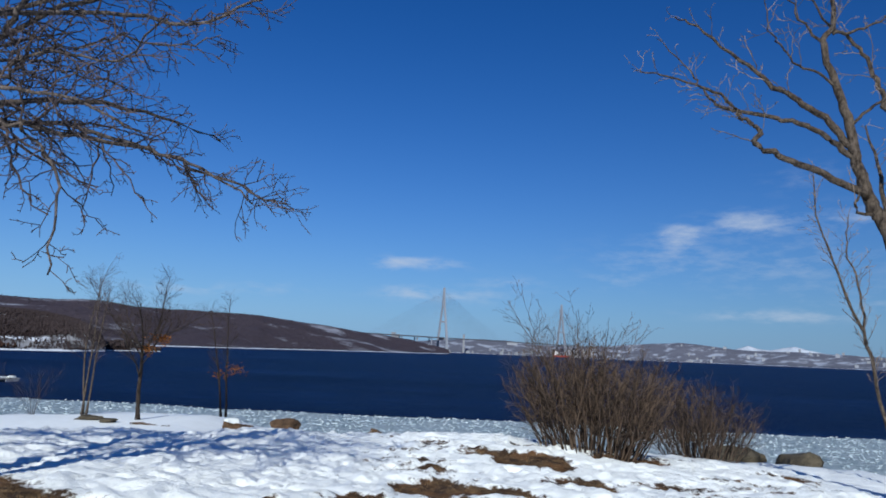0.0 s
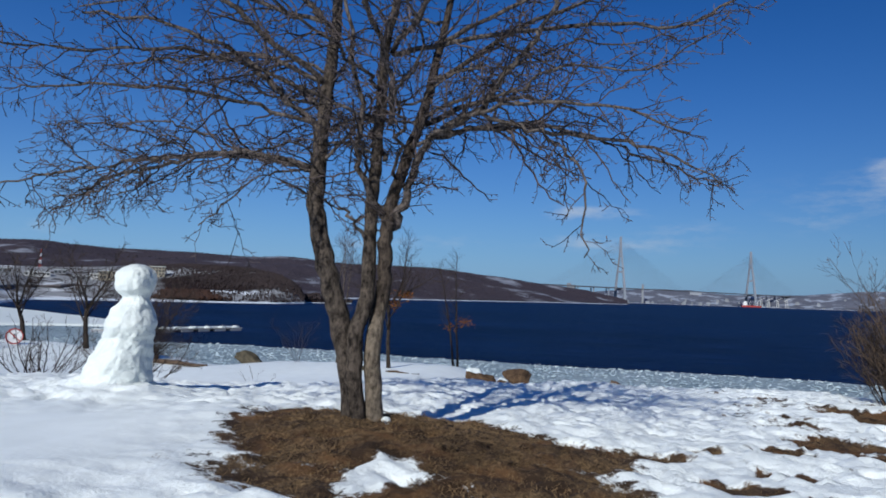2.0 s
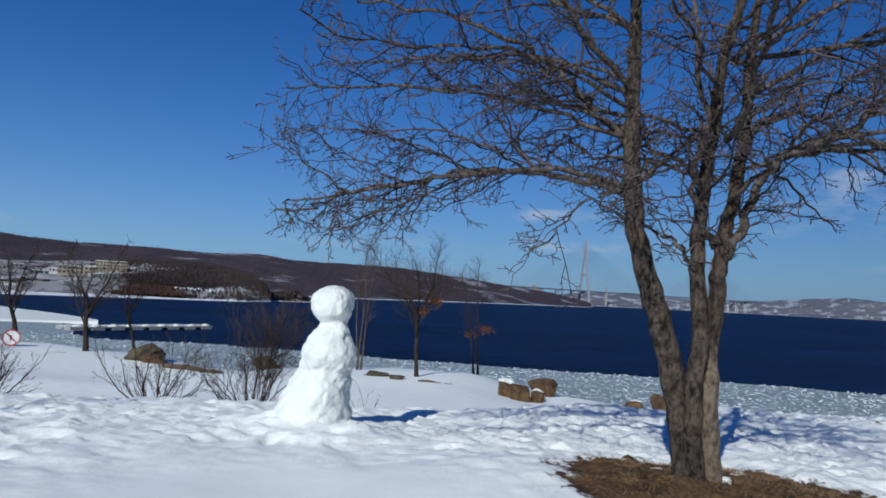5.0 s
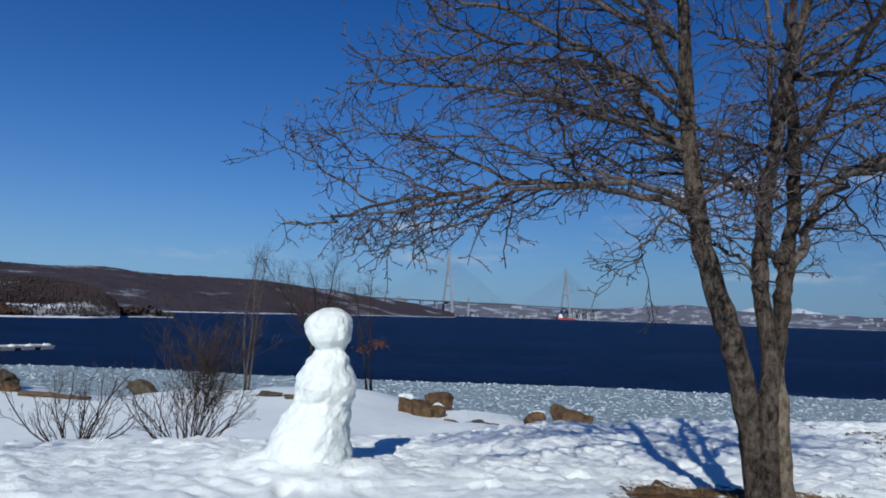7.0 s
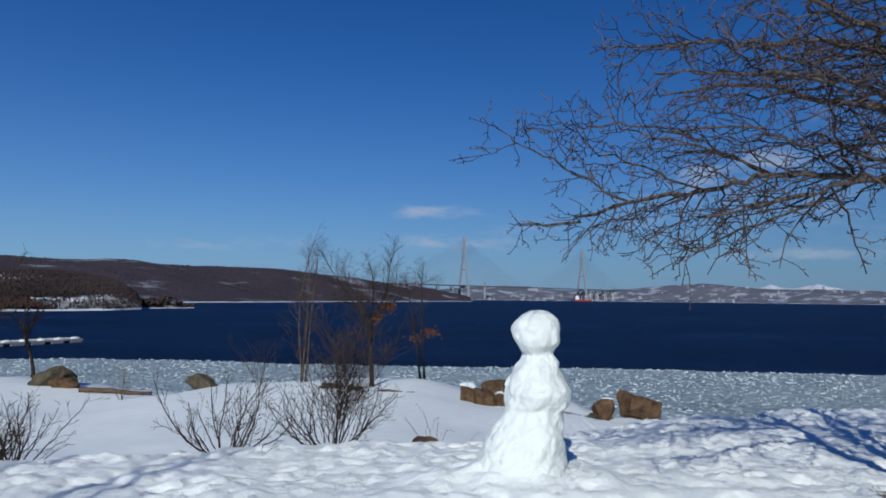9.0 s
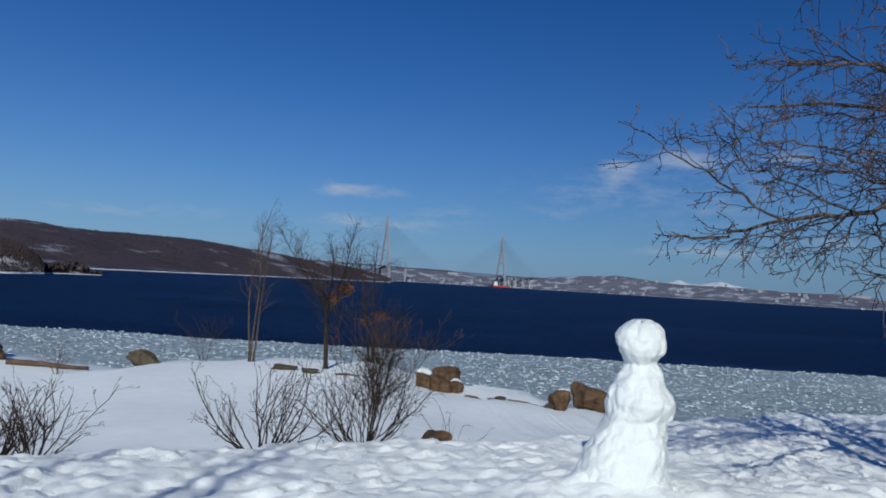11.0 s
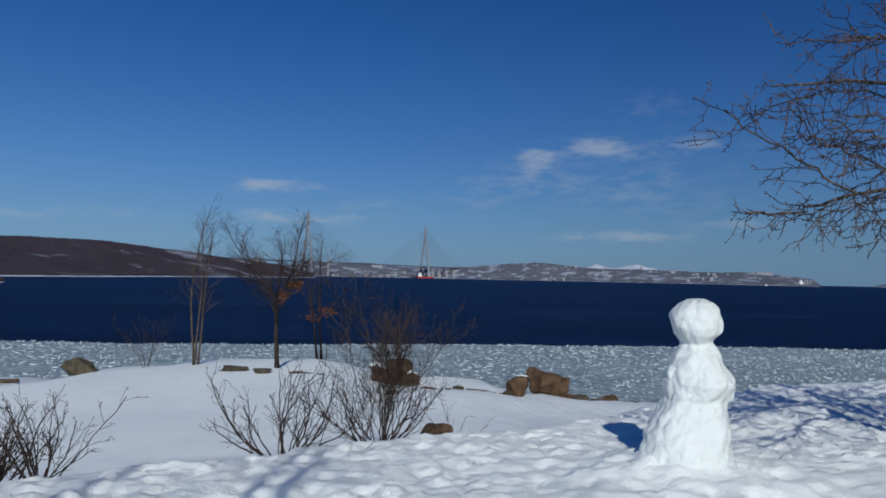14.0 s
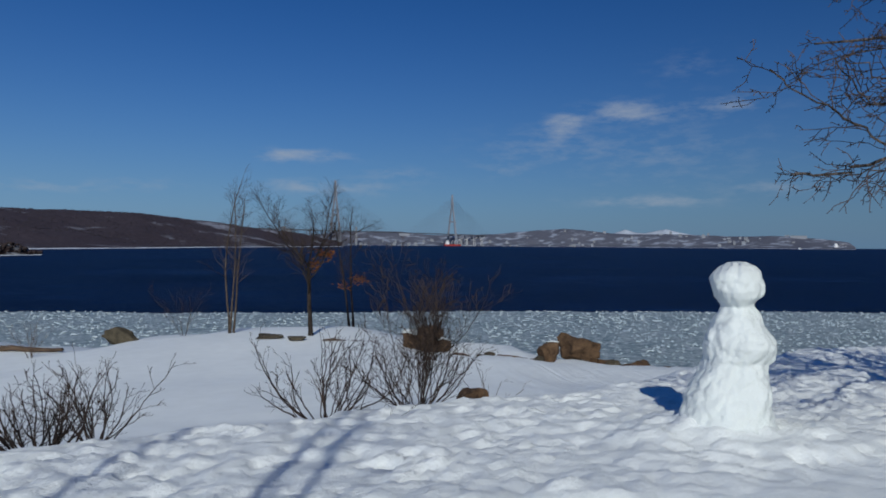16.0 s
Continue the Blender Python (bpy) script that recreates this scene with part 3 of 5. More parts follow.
RIDGE = ((-80, 1.9), (-60, 2.0), (-50, 2.25), (-47.8, 2.7), (-45, 2.75), (-42.5, 2.55), (-38.8, 2.42), (-34.7, 2.5), (-30.5, 2.4), (-27, 2.35), (-23, 2.25), (-19, 2.15), (-14.6, 1.98), (-10, 1.5), (-5.5, 1.05), (-2.5, 0.7), (-0.6, 0.2), (0.6, -0.15))
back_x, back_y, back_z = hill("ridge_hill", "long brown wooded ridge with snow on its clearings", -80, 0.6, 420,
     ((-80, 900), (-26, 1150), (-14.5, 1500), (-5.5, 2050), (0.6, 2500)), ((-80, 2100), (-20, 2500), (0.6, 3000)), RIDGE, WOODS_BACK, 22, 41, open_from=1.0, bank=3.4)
head_x, head_y, head_z = hill("headland_hill", "dark wooded headland with snow on its shore", -80, -24.9, 260,
     ((-80, 330), (-49, 345), (-46.5, 420), (-44, 560), (-37, 585), (-31, 600), (-27, 620), (-24.9, 660)), ((-80, 1100), (-40, 1000), (-33, 900), (-28, 780), (-24.9, 705)),
     ((-80, 1.4), (-50, 0.75), (-42, 1.0), (-36, 1.3), (-34, 1.5), (-32, 1.52), (-30.5, 1.45), (-29, 1.3), (-27, 0.95), (-26, 0.5), (-25.3, -0.1), (-24.9, -0.8)), WOODS_NEAR, 4, 43, open_from=0.35, cleared=-34.5, bank=3.5, band=0.5)
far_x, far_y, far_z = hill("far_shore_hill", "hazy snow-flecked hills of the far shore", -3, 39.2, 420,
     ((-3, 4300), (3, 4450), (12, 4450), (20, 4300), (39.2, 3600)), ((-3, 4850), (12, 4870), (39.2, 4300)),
     ((-3, 0.5), (0, 0.85), (2, 0.95), (5, 0.95), (8, 0.7), (10.5, 0.75), (13, 0.78), (16.5, 1.15), (18.5, 1.28), (20.5, 1.1), (22.3, 0.85), (24, 0.8), (26.2, 0.85), (28, 0.8), (31, 0.72), (34, 0.75), (37, 0.55), (38.8, 0.2), (39.2, -0.1)), HAZED_FAR_WOODS, 24, 47, open_from=1.0, bank=3.0)
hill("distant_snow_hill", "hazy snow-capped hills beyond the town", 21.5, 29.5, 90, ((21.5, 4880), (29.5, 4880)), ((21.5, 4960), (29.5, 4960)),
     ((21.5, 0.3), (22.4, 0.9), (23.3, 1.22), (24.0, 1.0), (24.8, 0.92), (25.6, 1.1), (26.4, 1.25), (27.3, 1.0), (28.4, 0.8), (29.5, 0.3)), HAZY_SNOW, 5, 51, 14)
isle_x, isle_y, isle_z = hill("islet_hill", "low rocky islet with a snowy shore", -25.4, -21.2, 60, ((-25.4, 690), (-21.2, 740)), ((-25.4, 720), (-21.2, 760)),
     ((-25.4, -0.65), (-24.0, -0.45), (-23.2, -0.3), (-22.4, -0.5), (-21.9, -0.85), (-21.2, -1.0)), WOODS_NEAR, 1.5, 49, 14, open_from=0.8)
hill("distant_island", "low dark island on the horizon", 42.5, 50, 60, ((42.5, 4500), (50, 4500)), ((42.5, 4700), (50, 4700)), ((42.5, -0.1), (44, 0.15), (47, 0.3), (50, 0.25)), HAZED_FAR_WOODS, 8, 53, 14)
hill("snow_spit", "flat snow-covered spit beside the pier", -75, -36.9, 90, ((-75, 215), (-50, 226), (-42, 224), (-36.9, 220)), ((-75, 420), (-50, 350), (-46.8, 335), (-42, 275), (-36.9, 226)),
     ((-75, -2.0), (-47, -2.2), (-36.9, -3.25)), SNOW, 0.4, 57, 16, 0.9)


def canopy(name, label, grid, count, seed, height, material, lo=0.05, hi=1.0, pick=None, slim=1.0):
    """Far bare trees scattered over a hill: slim ragged crowns in one mesh."""
    x, y, z = grid
    rows, cols = x.shape
    rng, geo = random.Random(seed), Geo()
    first, last = 1 + int(lo * (rows - 4)), 1 + int(hi * (rows - 4))
    made = 0
    while made < count:
        i, j = rng.randint(first, last), rng.randint(0, cols - 2)
        u, v = rng.random(), rng.random()
        px = x[i, j] + (x[i, j + 1] - x[i, j]) * u + (x[i + 1, j] - x[i, j]) * v
        py = y[i, j] + (y[i, j + 1] - y[i, j]) * u + (y[i + 1, j] - y[i, j]) * v
        pz = z[i, j] + (z[i, j + 1] - z[i, j]) * u + (z[i + 1, j] - z[i, j]) * v
        made += 1
        if pick and not pick(px, py, i / rows, rng):
            continue
        h = height * rng.uniform(0.6, 1.25)
        w = h * rng.uniform(0.4, 0.75) * slim
        base, turn = len(geo.v), rng.uniform(0, 6.28)
        geo.v.append(Vector((px, py, pz - 0.5)))
        for a in range(4):
            t = turn + a * 1.5708
            r = w * rng.uniform(0.6, 1.1)
            geo.v.append(Vector((px + r * math.cos(t), py + r * math.sin(t), pz + h * rng.uniform(0.4, 0.75))))
        geo.v.append(Vector((px + rng.uniform(-0.1, 0.1) * h, py, pz + h)))
        for a in range(4):
            b = (a + 1) % 4
            geo.f += [(base, base + 1 + b, base + 1 + a), (base + 5, base + 1 + a, base + 1 + b)]
    part(name, geo, material, shade=True)
    return tagged(bpy.data.objects[name], label, "woods", kind="stuff")


def bearing(px, py):
    return math.degrees(math.atan2(px - EYE.x, py - EYE.y))


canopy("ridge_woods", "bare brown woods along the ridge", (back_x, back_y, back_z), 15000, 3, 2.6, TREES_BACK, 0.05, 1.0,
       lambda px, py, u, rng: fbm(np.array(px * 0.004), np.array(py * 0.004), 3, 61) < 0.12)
canopy("headland_woods", "dark leafless trees on the headland", (head_x, head_y, head_z), 68000, 4, 2.1, TREES_NEAR, 0.02, 1.0, slim=0.6, pick=
       lambda px, py, u, rng: (bearing(px, py) + 6 * u > -31.5 + rng.uniform(-2, 2) and (u > 0.34 + rng.uniform(-0.04, 0.04) or rng.random() < 0.14)))
canopy("rusty_thicket", "rust-brown thicket above the frozen beach", (head_x, head_y, head_z), 18000, 6, 3.4, TREES_RUST, 0.03, 0.22, slim=0.7, pick=
       lambda px, py, u, rng: abs(bearing(px, py) + 33.6) + 7 * u + rng.uniform(0, 1.2) < 3.2 + 2.5 * float(fbm(np.array(px * 0.05), np.array(py * 0.05), 3, 67)))
canopy("islet_scrub", "dark scrub on the islet", (isle_x, isle_y, isle_z), 160, 7, 3.0, TREES_NEAR, 0.3, 1.0)


# ---- cable-stayed bridge ----
def bridge():
    ob = root("cable_stayed_bridge", 0, 3450, SEA, "pale cable-stayed bridge with two tall pylons over the strait", "bridge")
    along = Vector((724, 880, 0))
    span = along.length
    turn = Matrix.Rotation(math.atan2(along.y, along.x), 4, "Z")

    def place(geo):
        geo.v = [turn @ Vector(p) for p in geo.v]
        return geo

    for at in (0.0, span):
        g = Geo()
        for side in (-1, 1):
            feet = [(0, 30, 0), (0, 27, 70), (0, 17, 150), (0, 7, 225), (0, 4.5, 260), (0, 3.5, 318)]
            g.tube([Vector((at + x, side * y, z)) for x, y, z in feet], [9.0, 8.0, 6.5, 5.5, 5.0, 3.5], 4)
        for z, half in ((66, 27), (150, 17), (225, 8)):
            g.box(at - 3.5, -half, z - 4, at + 3.5, half, z + 4)
        pylon = part("pylon", place(g), PYLON, ob, "pale concrete pylon with two leaning legs")
        g = Geo()
        g.box(at - 22, -42, -3, at + 22, 42, 5)
        part("pier_footing", place(g), CONCRETE, pylon)
        for side in (-1, 1):
            g = Geo()
            for k in range(18):
                for way in (-1, 1):
                    top = Vector((at, side * 4.0, 200 + 6.0 * k))
                    g.tube([top, Vector((at + way * (40 + 27 * k), side * 14, 73))], [0.2, 0.2], 3, False)
            tagged(part("cable_fan", place(g), DECK, pylon), kind="stuff")
    g = Geo()
    g.box(-780, -13, 69.5, span + 640, 13, 73)
    g.box(-780, -13.6, 73, span + 640, -13, 74.4)
    g.box(-780, 13, 73, span + 640, 13.6, 74.4)
    part("deck", place(g), DECK, ob, "grey steel deck")
    for k in range(7):
        for at in (-90 - 105 * k, span + 90 + 90 * k):
            g = Geo()
            for side in (-8, 8):
                g.tube([Vector((at, side, 0)), Vector((at, side, 70))], [4, 3], 6)
            part("deck_pier", place(g), PYLON, ob)
    return ob


bridge()


def at_bearing(b, dist):
    return EYE.x + dist * math.sin(radians(b)), EYE.y + dist * math.cos(radians(b))


def building(name, b, dist, base, length, depth, height, wall, label, floors=0, bays=0, turn=None, group=""):
    """A block with a roof slab and, where it is near enough, rows of windows."""
    x, y = at_bearing(b, dist)
    ob = root(name, x, y, base, label, "building", group, -b if turn is None else turn)
    g = Geo()
    g.box(-length / 2, -depth / 2, -6, length / 2, depth / 2, height)
    part("wall", g, wall, ob)
    g = Geo()
    over = min(0.6, height * 0.04)
    g.box(-length / 2 - over, -depth / 2 - over, height, length / 2 + over, depth / 2 + over, height + max(0.4, height * 0.05))
    part("roof", g, SNOW if dist < 1500 else GREY_WALL, ob, "snow-covered flat roof" if dist < 1500 else "")
    if floors:
        fh, bw = height / floors, length / bays
        g = Geo()
        g.box(-bw * 0.3, -0.12, -fh * 0.28, bw * 0.3, 0.06, fh * 0.28)
        pane = g.mesh("window")
        pane.materials.append(GLASS_DARK)
        for f in range(floors):
            for k in range(bays):
                w = new("window", pane)
                w.parent = ob
                w.location = (-length / 2 + bw * (k + 0.5), -depth / 2, fh * (f + 0.52))
    return ob


def ridge_z(grid, b, dist):
    x, y = at_bearing(b, dist)
    gx_, gy_, gz_ = grid
    k = int(np.argmin((gx_ - x) ** 2 + (gy_ - y) ** 2))
    return float(gz_.ravel()[k])


HEAD = (head_x, head_y, head_z)


def seat(grid, b, elevation):
    """The distance along a bearing at which the land first reaches an elevation in degrees."""
    for dist in range(380, 1000, 10):
        if math.degrees(math.atan2(ridge_z(grid, b, dist) - EYE.z, dist)) >= elevation:
            return dist
    return 990


for name, b, elevation, length, height, wall, label, floors, bays in (
    ("apartment_block", -36.6, 0.55, 28, 9, PLASTER, "long ochre block of flats on the snowy slope", 3, 9),
    ("school_building", -38.8, 0.3, 34, 8, PLASTER, "ochre low building behind bare trees", 2, 9),
    ("warehouse", -44.0, 0.35, 22, 4, WHITE_WALL, "whitewashed shed in the snow", 1, 6),
    ("boathouse", -41.2, 0.15, 16, 4, GREY_WALL, "grey shed near the frozen beach", 1, 4),
    ("warehouse", -46.5, 0.5, 24, 4, GREY_WALL, "grey shed below the wooded ridge", 1, 7),
    ("cottage", -40.2, 0.3, 12, 4, WHITE_WALL, "small white house on the snowy slope", 1, 4),
    ("cottage", -42.6, 0.55, 11, 4, GREY_WALL, "small grey house on the snowy slope", 1, 3),
    ("terrace_house", -37.2, 0.0, 18, 4, GREY_WALL, "low grey house on the slope", 1, 6),
    ("terrace_house", -49.0, 0.6, 26, 5, WHITE_WALL, "low white house on the slope", 2, 7),
):
    dist = seat(HEAD, b, elevation)
    building(name, b, dist, ridge_z(HEAD, b, dist), length, 12, height, wall, label, floors, bays)
g = Geo()
bank = []
for b in np.linspace(-52, -40.5, 24):
    dist = seat(HEAD, b, -0.55 + 0.25 * (b + 46) / 6)
    x, y = at_bearing(b, dist)
    bank.append(Vector((x, y, ridge_z(HEAD, b, dist) + 0.6)))
g.tube(bank, [1.3] * 24, 4)
tagged(part("road_embankment", g, ROOF), "dark edge of a road across the snowy slope", "embankment", kind="structure")

dist = seat(HEAD, -43.9, 0.95)
x, y = at_bearing(-43.9, dist)
mast = root("radio_mast", x, y, ridge_z(HEAD, -43.9, dist), "slim red and white mast on the slope", "mast")
for k in range(5):
    g = Geo()
    for sx, sy in ((-1, -1), (1, -1), (1, 1), (-1, 1)):
        r0, r1 = 1.1 - 0.2 * k, 0.9 - 0.2 * k
        g.tube([Vector((sx * r0, sy * r0, 4.2 * k)), Vector((sx * r1, sy * r1, 4.2 * k + 4.2))], [0.22, 0.22], 4)
        g.tube([Vector((sx * r0, sy * r0, 4.2 * k)), Vector((-sx * r1, sy * r1, 4.2 * k + 4.2))], [0.12, 0.12], 4)
    part("mast_section", g, WHITE_PAINT if k % 2 else RED_PAINT, mast, "white lattice section" if k % 2 else "red lattice section")

FARLAND = (far_x, far_y, far_z)
far_rng = random.Random(9)
for k in range(70):
    b = far_rng.choice((far_rng.uniform(12, 38), far_rng.uniform(18, 36), far_rng.uniform(0.5, 12)))
    dist = far_rng.uniform(4250, 4600) if b < 30 else far_rng.uniform(4000, 4250)
    h = far_rng.choice((14, 20, 26, 34))
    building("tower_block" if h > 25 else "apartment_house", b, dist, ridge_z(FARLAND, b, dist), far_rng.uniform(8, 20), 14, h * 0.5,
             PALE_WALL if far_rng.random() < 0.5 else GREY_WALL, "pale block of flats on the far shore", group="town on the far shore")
for b, dist, length, h, label in ((-4.0, 4350, 26, 105, "slim grey tower block behind the bridge"), (-3.7, 4360, 30, 95, "grey tower block behind the bridge"), (1.7, 4400, 12, 110, "tall slim chimney on the far shore")):
    building("tower_block" if h != 110 else "chimney", b, dist, SEA, length, 20, h, GREY_WALL, label)
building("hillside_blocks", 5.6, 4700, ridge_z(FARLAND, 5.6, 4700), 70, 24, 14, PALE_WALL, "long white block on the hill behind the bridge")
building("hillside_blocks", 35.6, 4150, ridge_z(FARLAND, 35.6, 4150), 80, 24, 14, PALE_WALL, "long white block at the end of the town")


def ship(b, dist, length, hull_mat, label, turn):
    x, y = at_bearing(b, dist)
    ob = root("ship", x, y, SEA, label, "ship", "", turn)
    bm = bmesh.new()
    w, h = length * 0.16, length * 0.09
    outline = [(-0.5, -0.8), (0.32, -1), (0.5, 0), (0.32, 1), (-0.5, 0.8)]
    low = [bm.verts.new((u * length * 0.94, v * w * 0.42, -2)) for u, v in outline]
    high = [bm.verts.new((u * length, v * w * 0.5, h)) for u, v in outline]
    bm.faces.new(low[::-1])
    bm.faces.new(high)
    for k in range(5):
        bm.faces.new((low[k], low[(k + 1) % 5], high[(k + 1) % 5], high[k]))
    part("hull", bm, hull_mat, ob, "red hull" if hull_mat is RED_PAINT else "")
    g = Geo()
    g.box(-length * 0.42, -w * 0.35, h, -length * 0.22, w * 0.35, h * 2.6)
    g.box(-length * 0.38, -w * 0.28, h * 2.6, -length * 0.26, w * 0.28, h * 3.4)
    part("superstructure", g, WHITE_PAINT, ob)
    for k in range(3):
        g = Geo()
        g.tube([Vector((length * (-0.08 + 0.18 * k), 0, h)), Vector((length * (-0.08 + 0.18 * k), 0, h * 3.2))], [w * 0.05, w * 0.03], 5)
        g.tube([Vector((length * (-0.08 + 0.18 * k), 0, h * 2.6)), Vector((length * (0.03 + 0.18 * k), 0, h * 3.4))], [w * 0.04, w * 0.03], 5)
        part("mast", g, WHITE_PAINT, ob)


ship(9.55, 4080, 105, RED_PAINT, "cargo ship with a red hull under the bridge", 8)
ship(38.3, 3900, 90, DARK_STEEL, "dark cargo ship off the far town", 0)
ship(35.7, 3300, 22, WHITE_PAINT, "small white vessel on the strait", 20)
for k, (b, dist) in enumerate(((10.2, 4280), (10.7, 4290), (11.3, 4300), (11.9, 4300))):
    x, y = at_bearing(b, dist)
    ob = root("harbour_crane", x, y, SEA + 2, "pale harbour crane on the far quay", "crane", "harbour cranes")
    g = Geo()
    for sx in (-6, 6):
        g.tube([Vector((sx, 0, 0)), Vector((sx * 0.5, 0, 38))], [2.2, 1.6], 4)
    part("tower", g, WHITE_WALL, ob)
    g = Geo()
    g.tube([Vector((-14, 0, 36)), Vector((22, 0, 52))], [1.8, 1.0], 4)
    part("jib", g, WHITE_WALL, ob)

# ---- pier ----
pier = root("pier", -131.5, 171.5, SEA, "long low concrete pier with snow on its deck", "pier", "", 62.0)
g = Geo()
g.box(-5, -3.6, 0.62, 36, 3.6, 0.92)
part("deck", g, CONCRETE, pier)
g = Geo()
g.box(-4.8, -0.6, 0.92, 35.8, 3.4, 1.0)
part("deck_snow", g, SNOW, pier, "thin layer of snow")
for k in range(9):
    bm = bmesh.new()
    bmesh.ops.create_icosphere(bm, subdivisions=3, radius=1.0)
    for v in bm.verts:
        d = 1 + 0.3 * noise.noise(v.co * 1.6 + Vector((k * 4.0, 0, 0)))
        v.co = Vector((v.co.x * 1.25 * d - 2.6 + 4.6 * k, v.co.y * 0.8 * d - 2.5, max(v.co.z, -0.2) * 0.55 * d + 0.95))
    part("snow_heap", bm, SNOW, pier, "small heap of snow", shade=True)
for k in range(8):
    for side in (-3.7, 0.4):
        g = Geo()
        g.box(-5 + 5.3 * k, side, -1, -1.6 + 5.3 * k, side + 3.3, 0.62)
        part("pontoon", g, PALE_WALL, pier, "pale concrete pontoon")
    g = Geo()
    g.tube([Vector((-3.3 + 5.3 * k, 3.4, 0.9)), Vector((-3.3 + 5.3 * k, 3.4, 1.6))], [0.16, 0.12], 8)
    part("bollard", g, DARK_STEEL, pier, "dark steel bollard")
pier.matrix_world = pose(-120.5, 149.0, SEA, 0, 0, 66.0)


# ---- snow figure ----
def snowman():
    """Packed snow in three heaps: a cone, a slumped chest and a cap-like head, all knobbly."""
    # height, half width, shift in x, shift in y
    shape = ((-0.22, 0.62, -0.15, -0.10), (-0.04, 0.50, -0.15, -0.10), (0.05, 0.395, -0.13, -0.08), (0.18, 0.360, -0.12, -0.07), (0.32, 0.335, -0.10, -0.06), (0.44, 0.300, -0.075, -0.05),
             (0.545, 0.262, -0.05, -0.04), (0.585, 0.282, -0.035, -0.05), (0.70, 0.292, -0.03, -0.03), (0.80, 0.262, -0.015, -0.02), (0.90, 0.215, 0.0, -0.01), (0.98, 0.165, 0.015, 0.0),
             (1.02, 0.140, 0.02, 0.0), (1.055, 0.160, 0.01, 0.0), (1.11, 0.208, 0.005, 0.0), (1.18, 0.230, 0.0, 0.0), (1.25, 0.228, 0.0, 0.0), (1.32, 0.200, 0.0, 0.0), (1.375, 0.150, 0.005, 0.0), (1.41, 0.085, 0.01, 0.0), (1.42, 0.004, 0.01, 0.0))
    zs, rs, xs, ys = (np.array(c) for c in zip(*shape))
    rows, cols = 150, 168
    along = np.concatenate([[0.0], np.cumsum(np.hypot(np.diff(zs), np.diff(rs)))])
    verts, faces = [], []
    for i in range(rows):
        a = along[-1] * i / (rows - 1)
        z, r, cx, cy = (float(np.interp(a, along, c)) for c in (zs, rs, xs, ys))
        head = 1.0 if z > 1.03 else 0.0
        for j in range(cols):
            t = 2 * math.pi * j / cols
            c, s = math.cos(t), math.sin(t)
            p = Vector((c * max(r, 0.1), s * max(r, 0.1), z))
            # each heap is lopsided; clods press into one another and leave soft creases
            lop = 1 + (0.11 - 0.03 * head) * noise.noise(p * 2.1 + Vector((3.0, 1.0, 7.3 * head)))
            near = noise.voronoi(p * 6.5 + Vector((0.4, 2.0, 0.0)))[0]
            clod = min((near[1] - near[0]) * 2.2, 1.0)
            small = noise.voronoi(p * 13.0 + Vector((5.0, 0.0, 2.0)))[0]
            bump = 0.015 * clod + 0.005 * min((small[1] - small[0]) * 2.0, 1.0) + 0.034 * noise.noise(p * 4.6 + Vector((1.7, 0.0, 4.0))) + 0.017 * noise.noise(p * 10.0) + 0.006 * noise.noise(p * 26.0) - 0.012
            chest = 0.035 * math.exp(-((z - 0.70) / 0.08) ** 2) * max(0.0, math.cos(t + 0.9)) ** 2
            q = r * lop + min(r / 0.12, 1.0) * bump + chest
            lift = 0.018 * noise.noise(p * 5.0 + Vector((0, 9.0, 0))) * min(r / 0.1, 1.0)
            verts.append((cx + c * q, cy + s * q, z + lift))
    for i in range(rows - 1):
        for j in range(cols):
            k = (j + 1) % cols
            faces.append((i * cols + j, i * cols + k, (i + 1) * cols + k, (i + 1) * cols + j))
    faces.append(tuple((rows - 1) * cols + j for j in range(cols)))
    me = bpy.data.meshes.new("snowman")
    me.from_pydata(verts, [], faces)
    ob = finish("snowman", me, SNOW)
    ob.location = (0.0, 0.0, 3.36)
    mod = ob.modifiers.new("soften", "SMOOTH")
    mod.factor, mod.iterations = 0.5, 2
    tagged(ob, "white snowman of rough packed snow on a small mound", "snowman")


snowman()


# ---- trees ----
def wander(rng, p, d, length, r0, r1, n, wig, lift, zig=0.0):
    """A crooked line from p along d; zig: how far it turns to and fro from joint to joint."""
    pts, radii = [p.copy()], [r0]
    d = d.normalized()
    side = d.cross(Vector((rng.gauss(0, 1), rng.gauss(0, 1), rng.gauss(0, 1))))
    side = side.normalized() if side.length > 1e-6 else Vector((1, 0, 0))
    for k in range(n):
        d = (d + Vector((rng.gauss(0, wig), rng.gauss(0, wig), rng.gauss(0, wig) + lift))).normalized()
        q = (d + side * (zig if k % 2 else -zig)).normalized() if zig else d
        p = p + q * (length / n) * (rng.uniform(0.7, 1.3) if zig else 1.0)
        pts.append(p.copy())
        radii.append(r0 + (r1 - r0) * (k + 1) / n)
    return pts, radii


def side_way(rng, d, angle):
    ref = Vector((rng.gauss(0, 1), rng.gauss(0, 1), rng.gauss(0, 1)))
    a = d.cross(ref)
    a = a.normalized() if a.length > 1e-6 else Vector((1, 0, 0))
    return (d * math.cos(angle) + a * math.sin(angle)).normalized()


